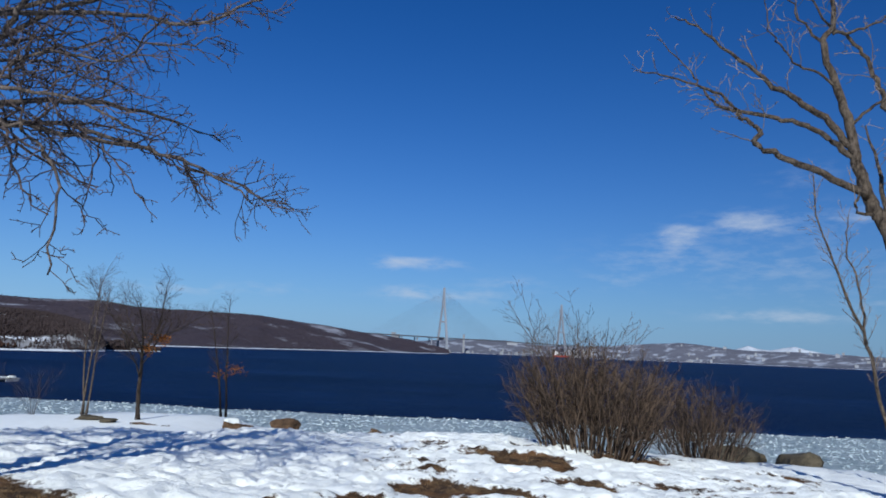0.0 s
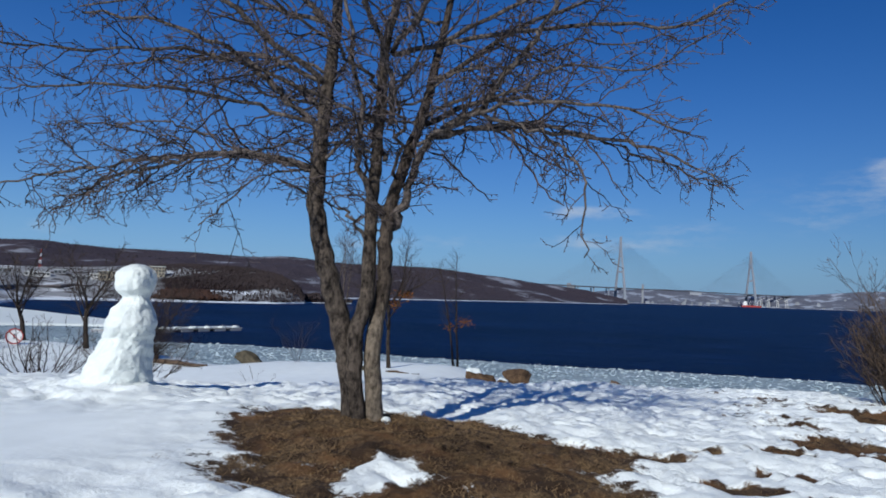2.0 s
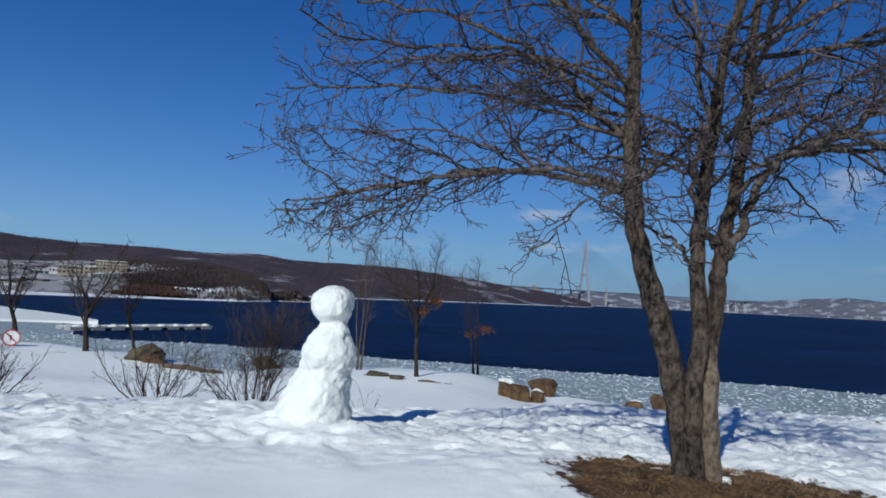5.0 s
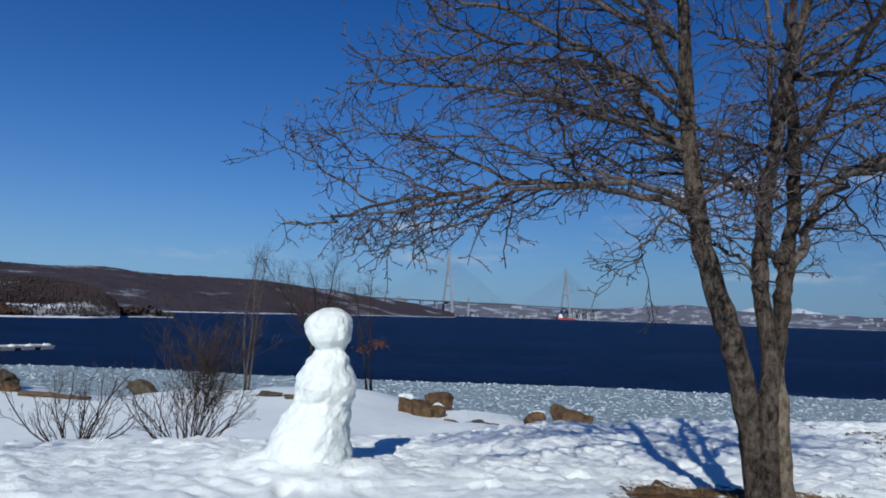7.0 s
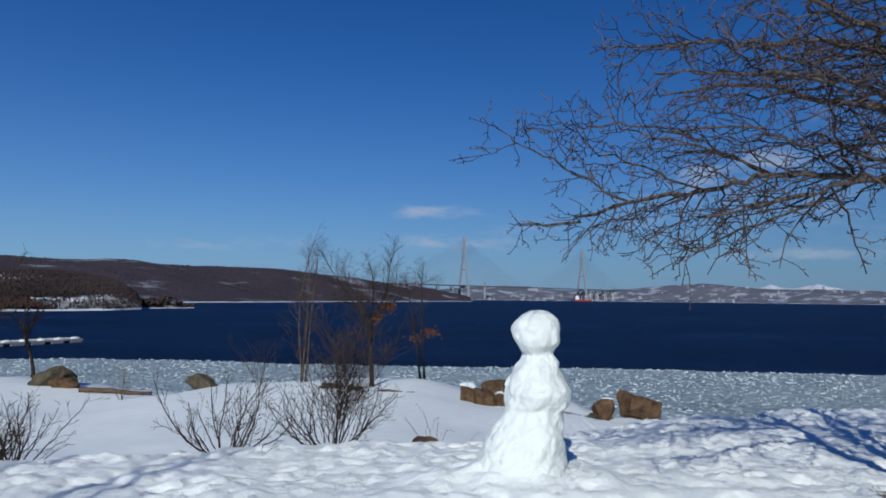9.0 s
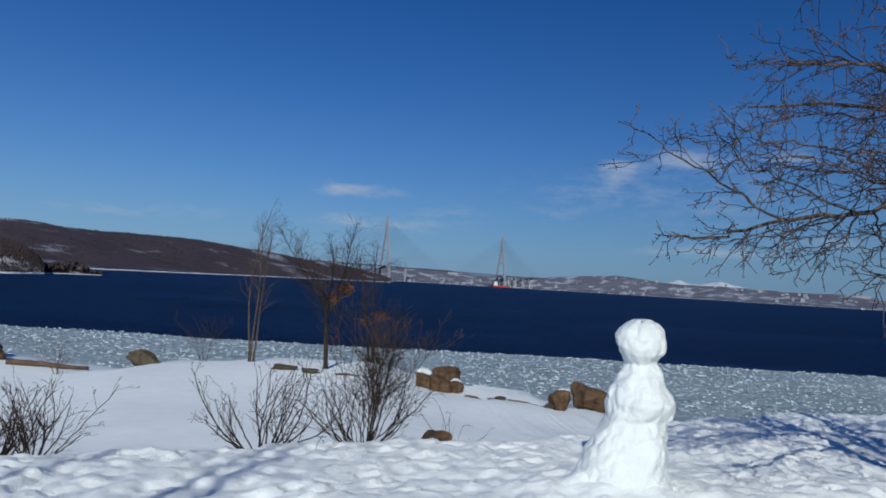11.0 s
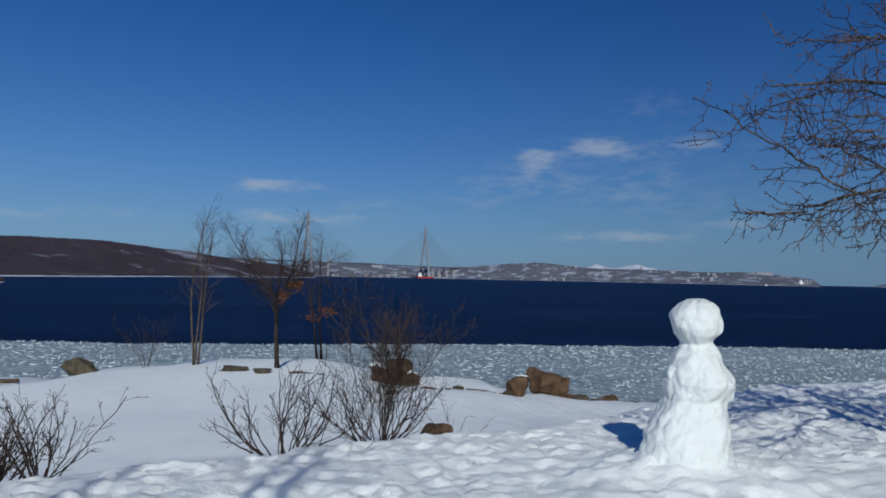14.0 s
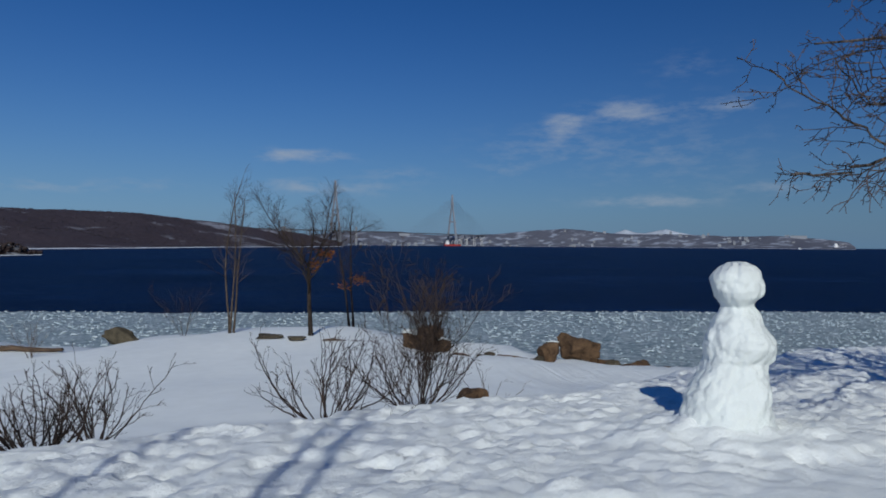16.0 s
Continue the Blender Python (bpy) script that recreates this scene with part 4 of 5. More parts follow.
def sprout(rng, geo, pts, radii, level, style):
    """Side shoots along a branch, down to the twigs."""
    count, ratio, angle, wig, lift, flat = style["levels"][level]
    length = sum((pts[k + 1] - pts[k]).length for k in range(len(pts) - 1))
    n = max(1, int(count * length + rng.random()))
    for i in range(n):
        f = style["start"] + (1 - style["start"]) * (i + rng.random()) / n
        at = f * (len(pts) - 1)
        k = min(int(at), len(pts) - 2)
        p = pts[k].lerp(pts[k + 1], at - k)
        r = radii[k] + (radii[k + 1] - radii[k]) * (at - k)
        d = side_way(rng, (pts[k + 1] - pts[k]).normalized(), radians(rng.uniform(angle * 0.6, angle * 1.3)))
        d.z *= flat
        size = ratio * rng.uniform(0.55, 1.25) * (1.15 - style.get("taper", 0.6) * f)
        r = max(min(r * 0.62, size * style["slim"]), style["least"])
        zig = style.get("zig", 0.0)
        steps = (5 if level == 0 else 4 if level == 1 else 3) if not zig else max(2, min(9, int(size / 0.085)))
        more, thick = wander(rng, p, d, size, r, max(r * 0.4, style["least"] * 0.8), steps, wig, lift, zig)
        geo[min(level + 1, len(geo) - 1)].tube(more, thick, 5 if r > 0.012 else 3, False)
        if level + 1 < len(style["levels"]):
            sprout(rng, geo, more, thick, level + 1, style)


def limb(geo, nodes, r0, r1, rng, jitter=0.02, sides=8, taper=1.0):
    """A limb through the given nodes, rounded off and slightly crooked."""
    pts = [Vector(p) for p in nodes]
    out = []
    for k in range(len(pts) - 1):
        a, b = pts[max(k - 1, 0)], pts[k]
        c, d = pts[k + 1], pts[min(k + 2, len(pts) - 1)]
        for s in range(5):
            t = s / 5
            out.append(0.5 * ((2 * b) + (c - a) * t + (2 * a - 5 * b + 4 * c - d) * t * t + (3 * b - a - 3 * c + d) * t**3))
    out.append(pts[-1])
    for k in range(1, len(out) - 1):
        out[k] = out[k] + Vector((rng.gauss(0, jitter), rng.gauss(0, jitter), rng.gauss(0, jitter * 0.5)))
    m = len(out)
    radii = [(r1 + (r0 - r1) * (1 - k / (m - 1)) ** taper) * (1 + rng.gauss(0, 0.035)) for k in range(m)]
    geo.tube(out, radii, sides)
    return out, radii


def old_tree():
    """The old tree with three stems from one root."""
    ob = root("bare_tree", 0.06, -0.04, 0, "old leafless tree with three dark stems in dead grass", "tree")
    rng = random.Random(21)
    stems = []

    def stem(nodes, r0, r1, name="trunk", flare=0.0, bark=BARK):
        g = Geo()
        pts, radii = limb(g, nodes, r0, r1, rng, 0.006, 12, 0.55)
        if flare:
            for k in range(6 * 12):
                ring = k // 12
                c = pts[ring]
                g.v[k] = c + (g.v[k] - c) * (1 + flare * (1 - ring / 6) ** 2 * (1 + 0.35 * math.sin(k * 2.1)))
        part(name, g, bark, ob, shade=True)
        stems.append((pts, radii))
        return pts, radii

    stem([(3.36, -1.43, 3.2), (3.28, -1.46, 3.8), (3.19, -1.51, 4.25), (3.08, -1.54, 4.66), (2.95, -1.52, 5.11), (2.88, -1.43, 5.54), (2.87, -1.34, 5.95), (2.86, -1.25, 6.4), (2.88, -1.15, 7.1), (2.80, -1.05, 8.0)], 0.100, 0.025, flare=0.3)
    stem([(3.38, -1.50, 3.4), (3.35, -1.54, 3.9), (3.35, -1.54, 4.2), (3.41, -1.46, 4.5), (3.39, -1.38, 4.9), (3.38, -1.37, 5.2), (3.40, -1.38, 5.61), (3.46, -1.46, 6.1), (3.50, -1.52, 6.6), (3.64, -1.6, 7.2), (3.62, -1.7, 8.2)], 0.074, 0.020)
    stem([(3.54, -1.39, 3.2), (3.50, -1.43, 3.53), (3.47, -1.44, 4.12), (3.50, -1.33, 4.5), (3.53, -1.38, 4.9), (3.55, -1.40, 5.2), (3.64, -1.34, 5.6), (3.74, -1.16, 6.1), (3.84, -0.9, 6.9), (4.0, -0.75, 7.9)], 0.078, 0.020, flare=0.25, bark=PEELED_BARK)
    limbs = [
        ([(1.0, -1.25, 5.66), (0.6, -1.15, 5.86), (0.25, -1.1, 6.0), (-0.05, -1.15, 6.25)], 0.013, 0.005),
        ([(1.54, -1.15, 5.81), (1.0, -1.3, 6.0), (0.5, -1.5, 6.1), (0.1, -1.6, 6.05)], 0.014, 0.005),
        ([(0.9, -1.25, 5.64), (0.55, -1.0, 5.5), (0.3, -0.8, 5.45)], 0.010, 0.005),
        ([(2.85, -1.40, 5.62), (2.3, -1.7, 5.72), (1.7, -2.0, 5.62), (1.2, -2.3, 5.48), (0.76, -2.44, 5.38), (0.50, -2.6, 5.30)], 0.034, 0.006),
        ([(1.7, -2.0, 5.62), (1.25, -2.0, 5.42), (0.85, -2.0, 5.25), (0.58, -2.02, 5.14)], 0.014, 0.005),
        ([(2.86, -1.3, 6.0), (2.2, -1.7, 6.2), (1.5, -2.05, 6.25), (0.85, -2.25, 6.2), (0.36, -2.34, 6.18)], 0.030, 0.006),
        ([(2.86, -1.25, 6.3), (2.2, -1.9, 6.5), (1.6, -2.4, 6.45), (1.12, -2.72, 6.36), (0.85, -3.3, 6.35)], 0.028, 0.006),
        ([(2.85, -1.45, 5.6), (2.6, -1.8, 5.5), (2.35, -2.0, 5.25), (2.12, -2.05, 5.04)], 0.016, 0.005),
        ([(2.9, -1.5, 5.6), (3.0, -2.0, 5.7), (2.8, -2.5, 5.55), (2.6, -2.8, 5.32)], 0.018, 0.005),
        ([(3.95, -1.4, 5.88), (4.7, -0.9, 6.1), (5.5, -0.5, 5.95), (6.1, -0.25, 5.75), (6.36, -0.22, 5.64)], 0.030, 0.006),
        ([(3.9, -1.5, 5.85), (4.6, -1.9, 6.0), (5.4, -2.15, 5.9), (5.95, -2.2, 5.68)], 0.028, 0.006),
        ([(3.36, -1.42, 5.0), (3.24, -1.48, 5.16), (3.07, -1.5, 5.28), (2.95, -1.52, 5.32), (2.6, -1.6, 5.5)], 0.026, 0.008),
        ([(3.55, -1.35, 5.08), (3.67, -1.38, 5.3), (3.77, -1.42, 5.66), (3.95, -1.5, 5.88), (4.31, -1.6, 6.02), (4.65, -1.7, 6.38), (4.87, -1.8, 6.6), (5.15, -1.9, 7.1)], 0.06, 0.014),
        ([(3.5, -1.4, 5.18), (3.30, -1.55, 5.6), (3.36, -1.65, 6.1), (3.29, -1.75, 6.6), (3.15, -1.85, 7.3)], 0.045, 0.014),
        ([(2.90, -1.35, 5.6), (2.51, -1.3, 5.70), (2.06, -1.22, 5.79), (1.54, -1.18, 5.80), (1.0, -1.25, 5.66), (0.46, -1.20, 5.60), (0.10, -1.08, 5.46), (-0.30, -1.02, 5.43)], 0.044, 0.007),
        ([(0.47, -1.20, 5.60), (0.12, -1.12, 5.80), (-0.20, -1.06, 6.0), (-0.48, -1.03, 6.18)], 0.014, 0.005),
        ([(2.88, -1.32, 5.95), (2.52, -1.45, 6.28), (2.28, -1.55, 6.52), (1.95, -1.65, 6.74), (1.39, -1.8, 6.92), (0.7, -1.9, 7.0)], 0.05, 0.01),
        ([(4.31, -1.6, 6.02), (4.8, -1.65, 5.88), (5.06, -1.7, 5.70), (5.24, -1.72, 5.35), (5.24, -1.75, 4.85)], 0.026, 0.006),
        ([(3.95, -1.5, 5.88), (4.49, -1.35, 5.96), (4.92, -1.25, 5.93), (5.54, -1.15, 5.86), (5.93, -1.1, 5.74), (6.31, -1.05, 5.5)], 0.034, 0.007),
        ([(2.88, -1.3, 6.1), (2.4, -0.6, 6.5), (1.9, 0.2, 6.9), (1.3, 0.9, 7.0)], 0.045, 0.01),
        ([(3.74, -1.0, 6.1), (4.2, -0.3, 6.5), (4.7, 0.5, 6.7), (5.3, 1.1, 6.6)], 0.045, 0.01),
        ([(3.55, -1.45, 6.0), (3.7, -2.1, 6.5), (3.6, -2.9, 6.9), (3.9, -3.6, 6.95)], 0.04, 0.01),
        ([(2.86, -1.25, 6.4), (2.3, -2.0, 6.9), (1.7, -2.7, 7.2), (1.2, -3.2, 7.2)], 0.04, 0.01),
        ([(3.57, -1.52, 6.6), (4.3, -2.1, 7.1), (5.0, -2.6, 7.3), (5.6, -2.9, 7.2)], 0.035, 0.01),
        ([(3.86, -0.9, 6.9), (4.6, -0.6, 7.4), (5.4, -0.5, 7.7), (6.1, -0.5, 7.6)], 0.035, 0.01),
        ([(2.88, -1.15, 7.0), (2.2, -0.9, 7.6), (1.5, -0.8, 8.0)], 0.035, 0.01),
        ([(2.86, -1.25, 6.4), (2.2, -1.2, 6.75), (1.4, -1.2, 6.78), (0.8, -1.22, 6.76), (0.36, -1.22, 6.74)], 0.036, 0.006),
        ([(3.57, -1.5, 6.6), (4.3, -1.5, 6.7), (5.1, -1.5, 6.75), (5.9, -1.5, 6.7), (6.4, -1.5, 6.9)], 0.035, 0.008),
        ([(3.8, -1.0, 6.5), (4.6, -1.1, 6.9), (5.5, -1.2, 7.2), (6.3, -1.2, 7.5)], 0.035, 0.008),
        ([(2.88, -1.15, 7.0), (2.0, -1.3, 7.3), (1.1, -1.4, 7.35), (0.2, -1.4, 7.3)], 0.035, 0.008),
        ([(1.56, -1.15, 5.80), (1.42, -1.2, 5.62), (1.3, -1.24, 5.5), (1.1, -1.26, 5.36)], 0.012, 0.005),
        ([(1.02, -1.25, 5.66), (0.92, -1.3, 5.5), (0.75, -1.35, 5.4), (0.55, -1.4, 5.28)], 0.011, 0.005),
        ([(2.06, -1.22, 5.79), (1.7, -1.35, 5.98), (1.25, -1.45, 6.08), (0.7, -1.5, 6.05)], 0.018, 0.006),
        ([(1.54, -1.15, 5.81), (1.15, -1.0, 6.0), (0.75, -0.9, 6.15), (0.25, -0.85, 6.35)], 0.015, 0.005),
        ([(3.5, -1.4, 5.7), (3.1, -0.7, 6.1), (2.9, 0.0, 6.3), (2.5, 0.7, 6.2)], 0.035, 0.01),
    ]
    crown = [Geo(), Geo(), Geo()]
    style = {"levels": [(7.4, 0.80, 52, 0.13, -0.016, 0.75), (9.0, 0.30, 56, 0.13, -0.012, 0.9), (16.0, 0.055, 65, 0.1, 0.0, 1.0)], "start": 0.14, "slim": 0.015, "least": 0.0036, "zig": 0.26, "taper": 0.85}
    for nodes, r0, r1 in limbs:
        g = Geo()
        pts, radii = limb(g, nodes, r0 * 0.72, r1, rng, 0.024, 7)
        part("branch", g, BRANCH_BARK, ob, shade=True)
        sprout(rng, crown, pts, radii, 0, style)
    # the rest of the boughs, spiralling up the three stems and bending outwards
    for k in range(17):
        pts, radii = stems[k % 3]
        f = 0.60 + 0.38 * (k / 17)
        at = f * (len(pts) - 1)
        i = int(at)
        p, r = pts[i], radii[i]
        turn = 2.39996 * k + rng.uniform(-0.3, 0.3)
        reach = rng.uniform(2.3, 3.3) * (1.0 - 0.35 * (f - 0.58) / 0.4)
        out = Vector((math.cos(turn), math.sin(turn), 0))
        nodes = [p]
        rise = rng.uniform(0.35, 0.75)
        for q in range(1, 6):
            u = q / 5
            nodes.append(p + out * reach * u + Vector((rng.gauss(0, 0.06), rng.gauss(0, 0.06), reach * (rise * u - 0.55 * rise * u * u) + rng.gauss(0, 0.05))))
        g = Geo()
        more, thick = limb(g, nodes, min(r * 0.45, 0.018), 0.005, rng, 0.03, 6)
        part("branch", g, BRANCH_BARK, ob, shade=True)
        sprout(rng, crown, more, thick, 0, style)
    style = dict(style, start=0.5)
    for pts, radii in stems:
        sprout(rng, crown, pts, radii, 0, style)
    tagged(part("crown", crown[1], TWIG, ob, "tangle of thin brown branches", shade=True), kind="stuff")
    tagged(part("twig_mass", crown[2], TWIG, ob, "fine reddish-brown twigs"), kind="stuff")
    for k, (px, py, r) in enumerate(((3.66, -1.46, 0.045), (3.80, -1.2, 0.05), (3.2, -1.25, 0.04))):
        bm = bmesh.new()
        bmesh.ops.create_icosphere(bm, subdivisions=2, radius=1.0)
        for v in bm.verts:
            d = 1 + 0.25 * noise.noise(v.co * 1.5 + Vector((k * 5.0, 0, 0)))
            v.co = Vector((v.co.x * r * 1.3 * d, v.co.y * r * d, v.co.z * r * 0.8 * d))
        me = bpy.data.meshes.new("snow_clod")
        bm.to_mesh(me)
        bm.free()
        clod = finish("snow_clod", me, SNOW)
        clod.location = (px, py, ground_z(px, py) - 0.05)
        tagged(clod, "small white clod of snow at the foot of the tree", "snow clod", "snow clods")


old_tree()


def young_tree(name, x, y, height, seed, stems, label, spread=0.5, leaf_at=(), bark=DARK_BARK, twig=DARK_STEM, radius=0.09, dense=1.0, lean=(0.0, 0.0), fork=0.35, splay=1.2, thin=0.007, category="tree", group="", sway=0.05):
    """A small leafless tree: leaning stems that fork upwards into thin boughs."""
    z = ground_z(x, y) - 0.1
    ob = root(name, x, y, z, label, category, group)
    rng = random.Random(seed)
    crown = [Geo(), Geo(), Geo()]
    style = {"levels": [(3.2 * dense, height * 0.17, 42, 0.12, 0.05, 1.0), (4.0 * dense, height * 0.08, 48, 0.16, 0.03, 1.0)], "start": 0.2, "slim": 0.012, "least": thin}
    for k in range(stems):
        turn = 6.283 * k / max(stems, 1) + rng.uniform(0, 1)
        off = Vector((math.cos(turn), math.sin(turn), 0)) * (0.12 if stems > 1 else 0)
        tilt = Vector((lean[0] + off.x * splay, lean[1] + off.y * splay, 1.0))
        g = Geo()
        trunk_h = height * (fork if stems == 1 else rng.uniform(0.82, 1.0))
        pts, radii = wander(rng, off, tilt, trunk_h, radius, radius * 0.62 if stems == 1 else 0.012, 10, sway, 0.02)
        radii[0] *= 1.3
        g.tube(pts, radii, 8)
        part("trunk", g, bark, ob, shade=True)
        if stems > 1:
            sprout(rng, crown, pts, radii, 0, dict(style, start=0.35))
            continue
        for b in range(8):
            t = 2.4 * b + rng.uniform(-0.4, 0.4)
            k = (-1, -1, -1, -2, -2, -3, -4, -5)[b]
            r = radii[k] * (0.72 if b < 3 else 0.45)
            d = Vector((math.cos(t) * spread, math.sin(t) * spread, 0.75))
            length = (height - pts[k].z) * rng.uniform(0.8, 1.1) * (1.0 if b < 5 else 0.7)
            more, thick = wander(rng, pts[k], d, length, r, 0.008, 8, 0.11, 0.03 if spread < 0.9 else -0.012)
            g = Geo()
            g.tube(more, thick, 6)
            part("bough", g, bark, ob, shade=True)
            sprout(rng, crown, more, thick, 0, style)
    tagged(part("crown", crown[1], twig, ob, "sparse bare branches", shade=True), kind="stuff")
    tagged(part("twig_mass", crown[2], twig, ob), kind="stuff")
    for lx, ly, lz, size, count in leaf_at:
        g = Geo()
        for _ in range(count):
            c = Vector((lx + rng.gauss(0, size), ly + rng.gauss(0, size), lz + rng.gauss(0, size * 0.6)))
            a, w, t, l = rng.uniform(0, 6.28), rng.uniform(0.03, 0.06), rng.uniform(-0.6, 0.6), rng.uniform(0.07, 0.13)
            u = Vector((math.cos(a), math.sin(a), t)).normalized()
            v = u.cross(Vector((0, 0, 1))).normalized() * w
            n = len(g.v)
            g.v += [c - u * l, c + v + Vector((0, 0, 0.02)), c + u * l, c - v + Vector((0, 0, 0.02)), c + Vector((0, 0, -0.015))]
            g.f += [(n, n + 1, n + 4), (n + 1, n + 2, n + 4), (n + 2, n + 3, n + 4), (n + 3, n, n + 4)]
        part("dry_leaves", g, LEAF, ob, "clump of orange-brown dry leaves")
    return ob


young_tree("oak_sapling", -4.42, 22.85, 6.3, 37, 1, "young oak with a clump of orange dry leaves", 0.62, ((0.55, 0.2, 3.35, 0.20, 100), (0.1, 0.2, 2.9, 0.18, 60)), lean=(0.05, 0.0), radius=0.10, dense=2.4, fork=0.46, thin=0.0042)
young_tree("bare_sapling", -7.87, 25.3, 6.8, 32, 3, "slender bare tree with three stems on the snowy bank", 0.2, radius=0.05, dense=1.5, thin=0.004, lean=(0.03, 0), splay=0.3, bark=PALE_BARK, twig=TWIG)
young_tree("oak_sapling", -2.68, 28.5, 6.2, 33, 2, "thin young oak with a few orange leaves", 0.35, ((0.35, 0.2, 2.3, 0.25, 70), (-0.4, 0.1, 2.0, 0.2, 40)), radius=0.06, dense=1.6, thin=0.0042, splay=0.5)
young_tree("bare_sapling", -29.8, 28.4, 5.8, 34, 1, "bare tree on the bank beside the sign", 0.42, radius=0.15, fork=0.38, dense=1.5, thin=0.010)
young_tree("bare_sapling", -23.85, 26.8, 6.6, 35, 1, "bare forked tree on the snowy bank", 0.42, radius=0.16, fork=0.36, dense=1.5, thin=0.010)
young_tree("bare_sapling", -22.6, 29.2, 5.0, 36, 1, "slim bare tree on the snowy bank", 0.4, radius=0.10, dense=1.0, fork=0.45, thin=0.010)


def right_tree():
    """The tree with pale boughs beside the shrubs."""
    ob = root("bare_tree", 0, 0, 0, "leafless tree with pale bark and long crooked boughs", "tree")
    rng = random.Random(8)
    g = Geo()
    pts, radii = limb(g, [(13.5, 1.7, 2.4), (13.4, 1.8, 4.2), (13.2, 1.95, 5.6), (13.03, 2.0, 6.14), (12.88, 2.0, 6.48), (12.77, 2.0, 6.83), (12.69, 2.0, 7.26), (12.57, 2.0, 7.8), (12.38, 2.0, 8.39), (12.54, 2.0, 8.73), (12.5, 2.1, 9.5)], 0.115, 0.02, rng, 0.010, 10)
    part("trunk", g, PALE_BARK, ob, shade=True)
    crown = [Geo(), Geo(), Geo()]
    style = {"levels": [(4.2, 0.62, 42, 0.12, 0.05, 1.0), (6.5, 0.24, 46, 0.13, 0.03, 1.0), (9.0, 0.07, 52, 0.1, 0.0, 1.0)], "start": 0.35, "slim": 0.014, "least": 0.0036, "zig": 0.2, "taper": 0.75}
    sprout(rng, crown, pts[36:], radii[36:], 0, style)
    for nodes, r0, r1 in (
        ([(12.86, 2.0, 6.46), (12.32, 1.95, 6.74), (11.84, 1.9, 6.90), (11.47, 1.9, 7.05), (11.53, 1.9, 7.23), (11.33, 1.9, 7.39), (11.13, 1.85, 7.56), (10.81, 1.8, 7.71), (10.32, 1.8, 7.84), (10.02, 1.8, 7.89)], 0.048, 0.006),
        ([(12.74, 2.0, 6.94), (12.48, 2.05, 7.18), (12.20, 2.1, 7.38), (11.86, 2.15, 7.48), (11.37, 2.2, 7.59), (11.13, 2.2, 7.65), (10.99, 2.25, 7.89), (10.82, 2.3, 8.12), (10.43, 2.3, 8.54)], 0.040, 0.006),
        ([(12.70, 2.0, 7.05), (12.49, 2.1, 7.43), (12.15, 2.2, 7.75), (11.87, 2.3, 7.99), (11.63, 2.4, 8.25), (11.11, 2.5, 8.75), (10.76, 2.6, 9.0)], 0.050, 0.010),
        ([(13.2, 2.0, 5.6), (13.35, 2.0, 6.4), (13.24, 2.0, 7.25), (13.13, 2.05, 7.75), (13.04, 2.1, 8.15), (12.85, 2.1, 8.48), (12.61, 2.2, 8.77), (12.30, 2.2, 9.2)], 0.050, 0.010),
        ([(12.40, 2.0, 8.42), (12.21, 2.05, 8.68), (12.02, 2.1, 9.1)], 0.020, 0.008),
        ([(12.55, 2.0, 7.78), (12.37, 1.95, 7.98), (12.02, 1.9, 8.07), (11.81, 1.9, 8.33), (11.64, 1.85, 8.55), (11.60, 1.85, 9.0)], 0.018, 0.006),
        ([(12.98, 2.0, 6.22), (12.65, 1.9, 6.32), (12.67, 1.85, 6.48)], 0.022, 0.012),
        ([(12.52, 2.0, 8.55), (12.82, 2.05, 8.63), (13.18, 2.1, 8.8), (13.5, 2.15, 9.1)], 0.022, 0.008),
        ([(12.72, 2.0, 7.40), (12.91, 1.9, 7.59), (13.2, 1.8, 7.73), (13.6, 1.7, 8.1)], 0.022, 0.008),
        ([(13.1, 2.0, 5.9), (13.6, 1.8, 6.6), (14.2, 1.6, 7.4), (14.6, 1.4, 8.3)], 0.045, 0.01),
        ([(13.1, 2.0, 6.0), (13.4, 2.6, 6.9), (13.6, 3.2, 7.8)], 0.04, 0.01),
    ):
        g = Geo()
        pts, radii = limb(g, nodes, r0, r1, rng, 0.018, 7)
        part("bough", g, PALE_BARK, ob, shade=True)
        sprout(rng, crown, pts, radii, 0, style)
    tagged(part("crown", crown[1], PALE_TWIG, ob, "pale crooked branches", shade=True), kind="stuff")
    tagged(part("twig_mass", crown[2], PALE_TWIG, ob), kind="stuff")
    ob = root("bare_sapling", 0, 0, 0, "slim pale forked sapling behind the larger tree", "tree")
    crown = [Geo(), Geo(), Geo()]
    for nodes, r0, r1 in (([(15.75, 6.0, 1.5), (15.39, 6, 3.63), (15.15, 6, 4.86), (14.76, 6, 5.92), (14.4, 6, 6.91), (14.34, 6, 7.83)], 0.04, 0.008), ([(15.15, 6, 4.86), (15.14, 6.1, 5.74), (14.98, 6.2, 6.53), (15.1, 6.3, 7.2)], 0.026, 0.008)):
        g = Geo()
        pts, radii = limb(g, nodes, r0, r1, rng, 0.015, 7)
        part("trunk", g, PALE_BARK, ob, shade=True)
        sprout(rng, crown, pts, radii, 0, {"levels": [(7.0, 0.5, 38, 0.12, 0.06, 1.0), (8.0, 0.2, 42, 0.15, 0.03, 1.0)], "zig": 0.15, "start": 0.25, "slim": 0.012, "least": 0.004})
    tagged(part("crown", crown[1], PALE_TWIG, ob, shade=True), kind="stuff")
    tagged(part("twig_mass", crown[2], PALE_TWIG, ob), kind="stuff")


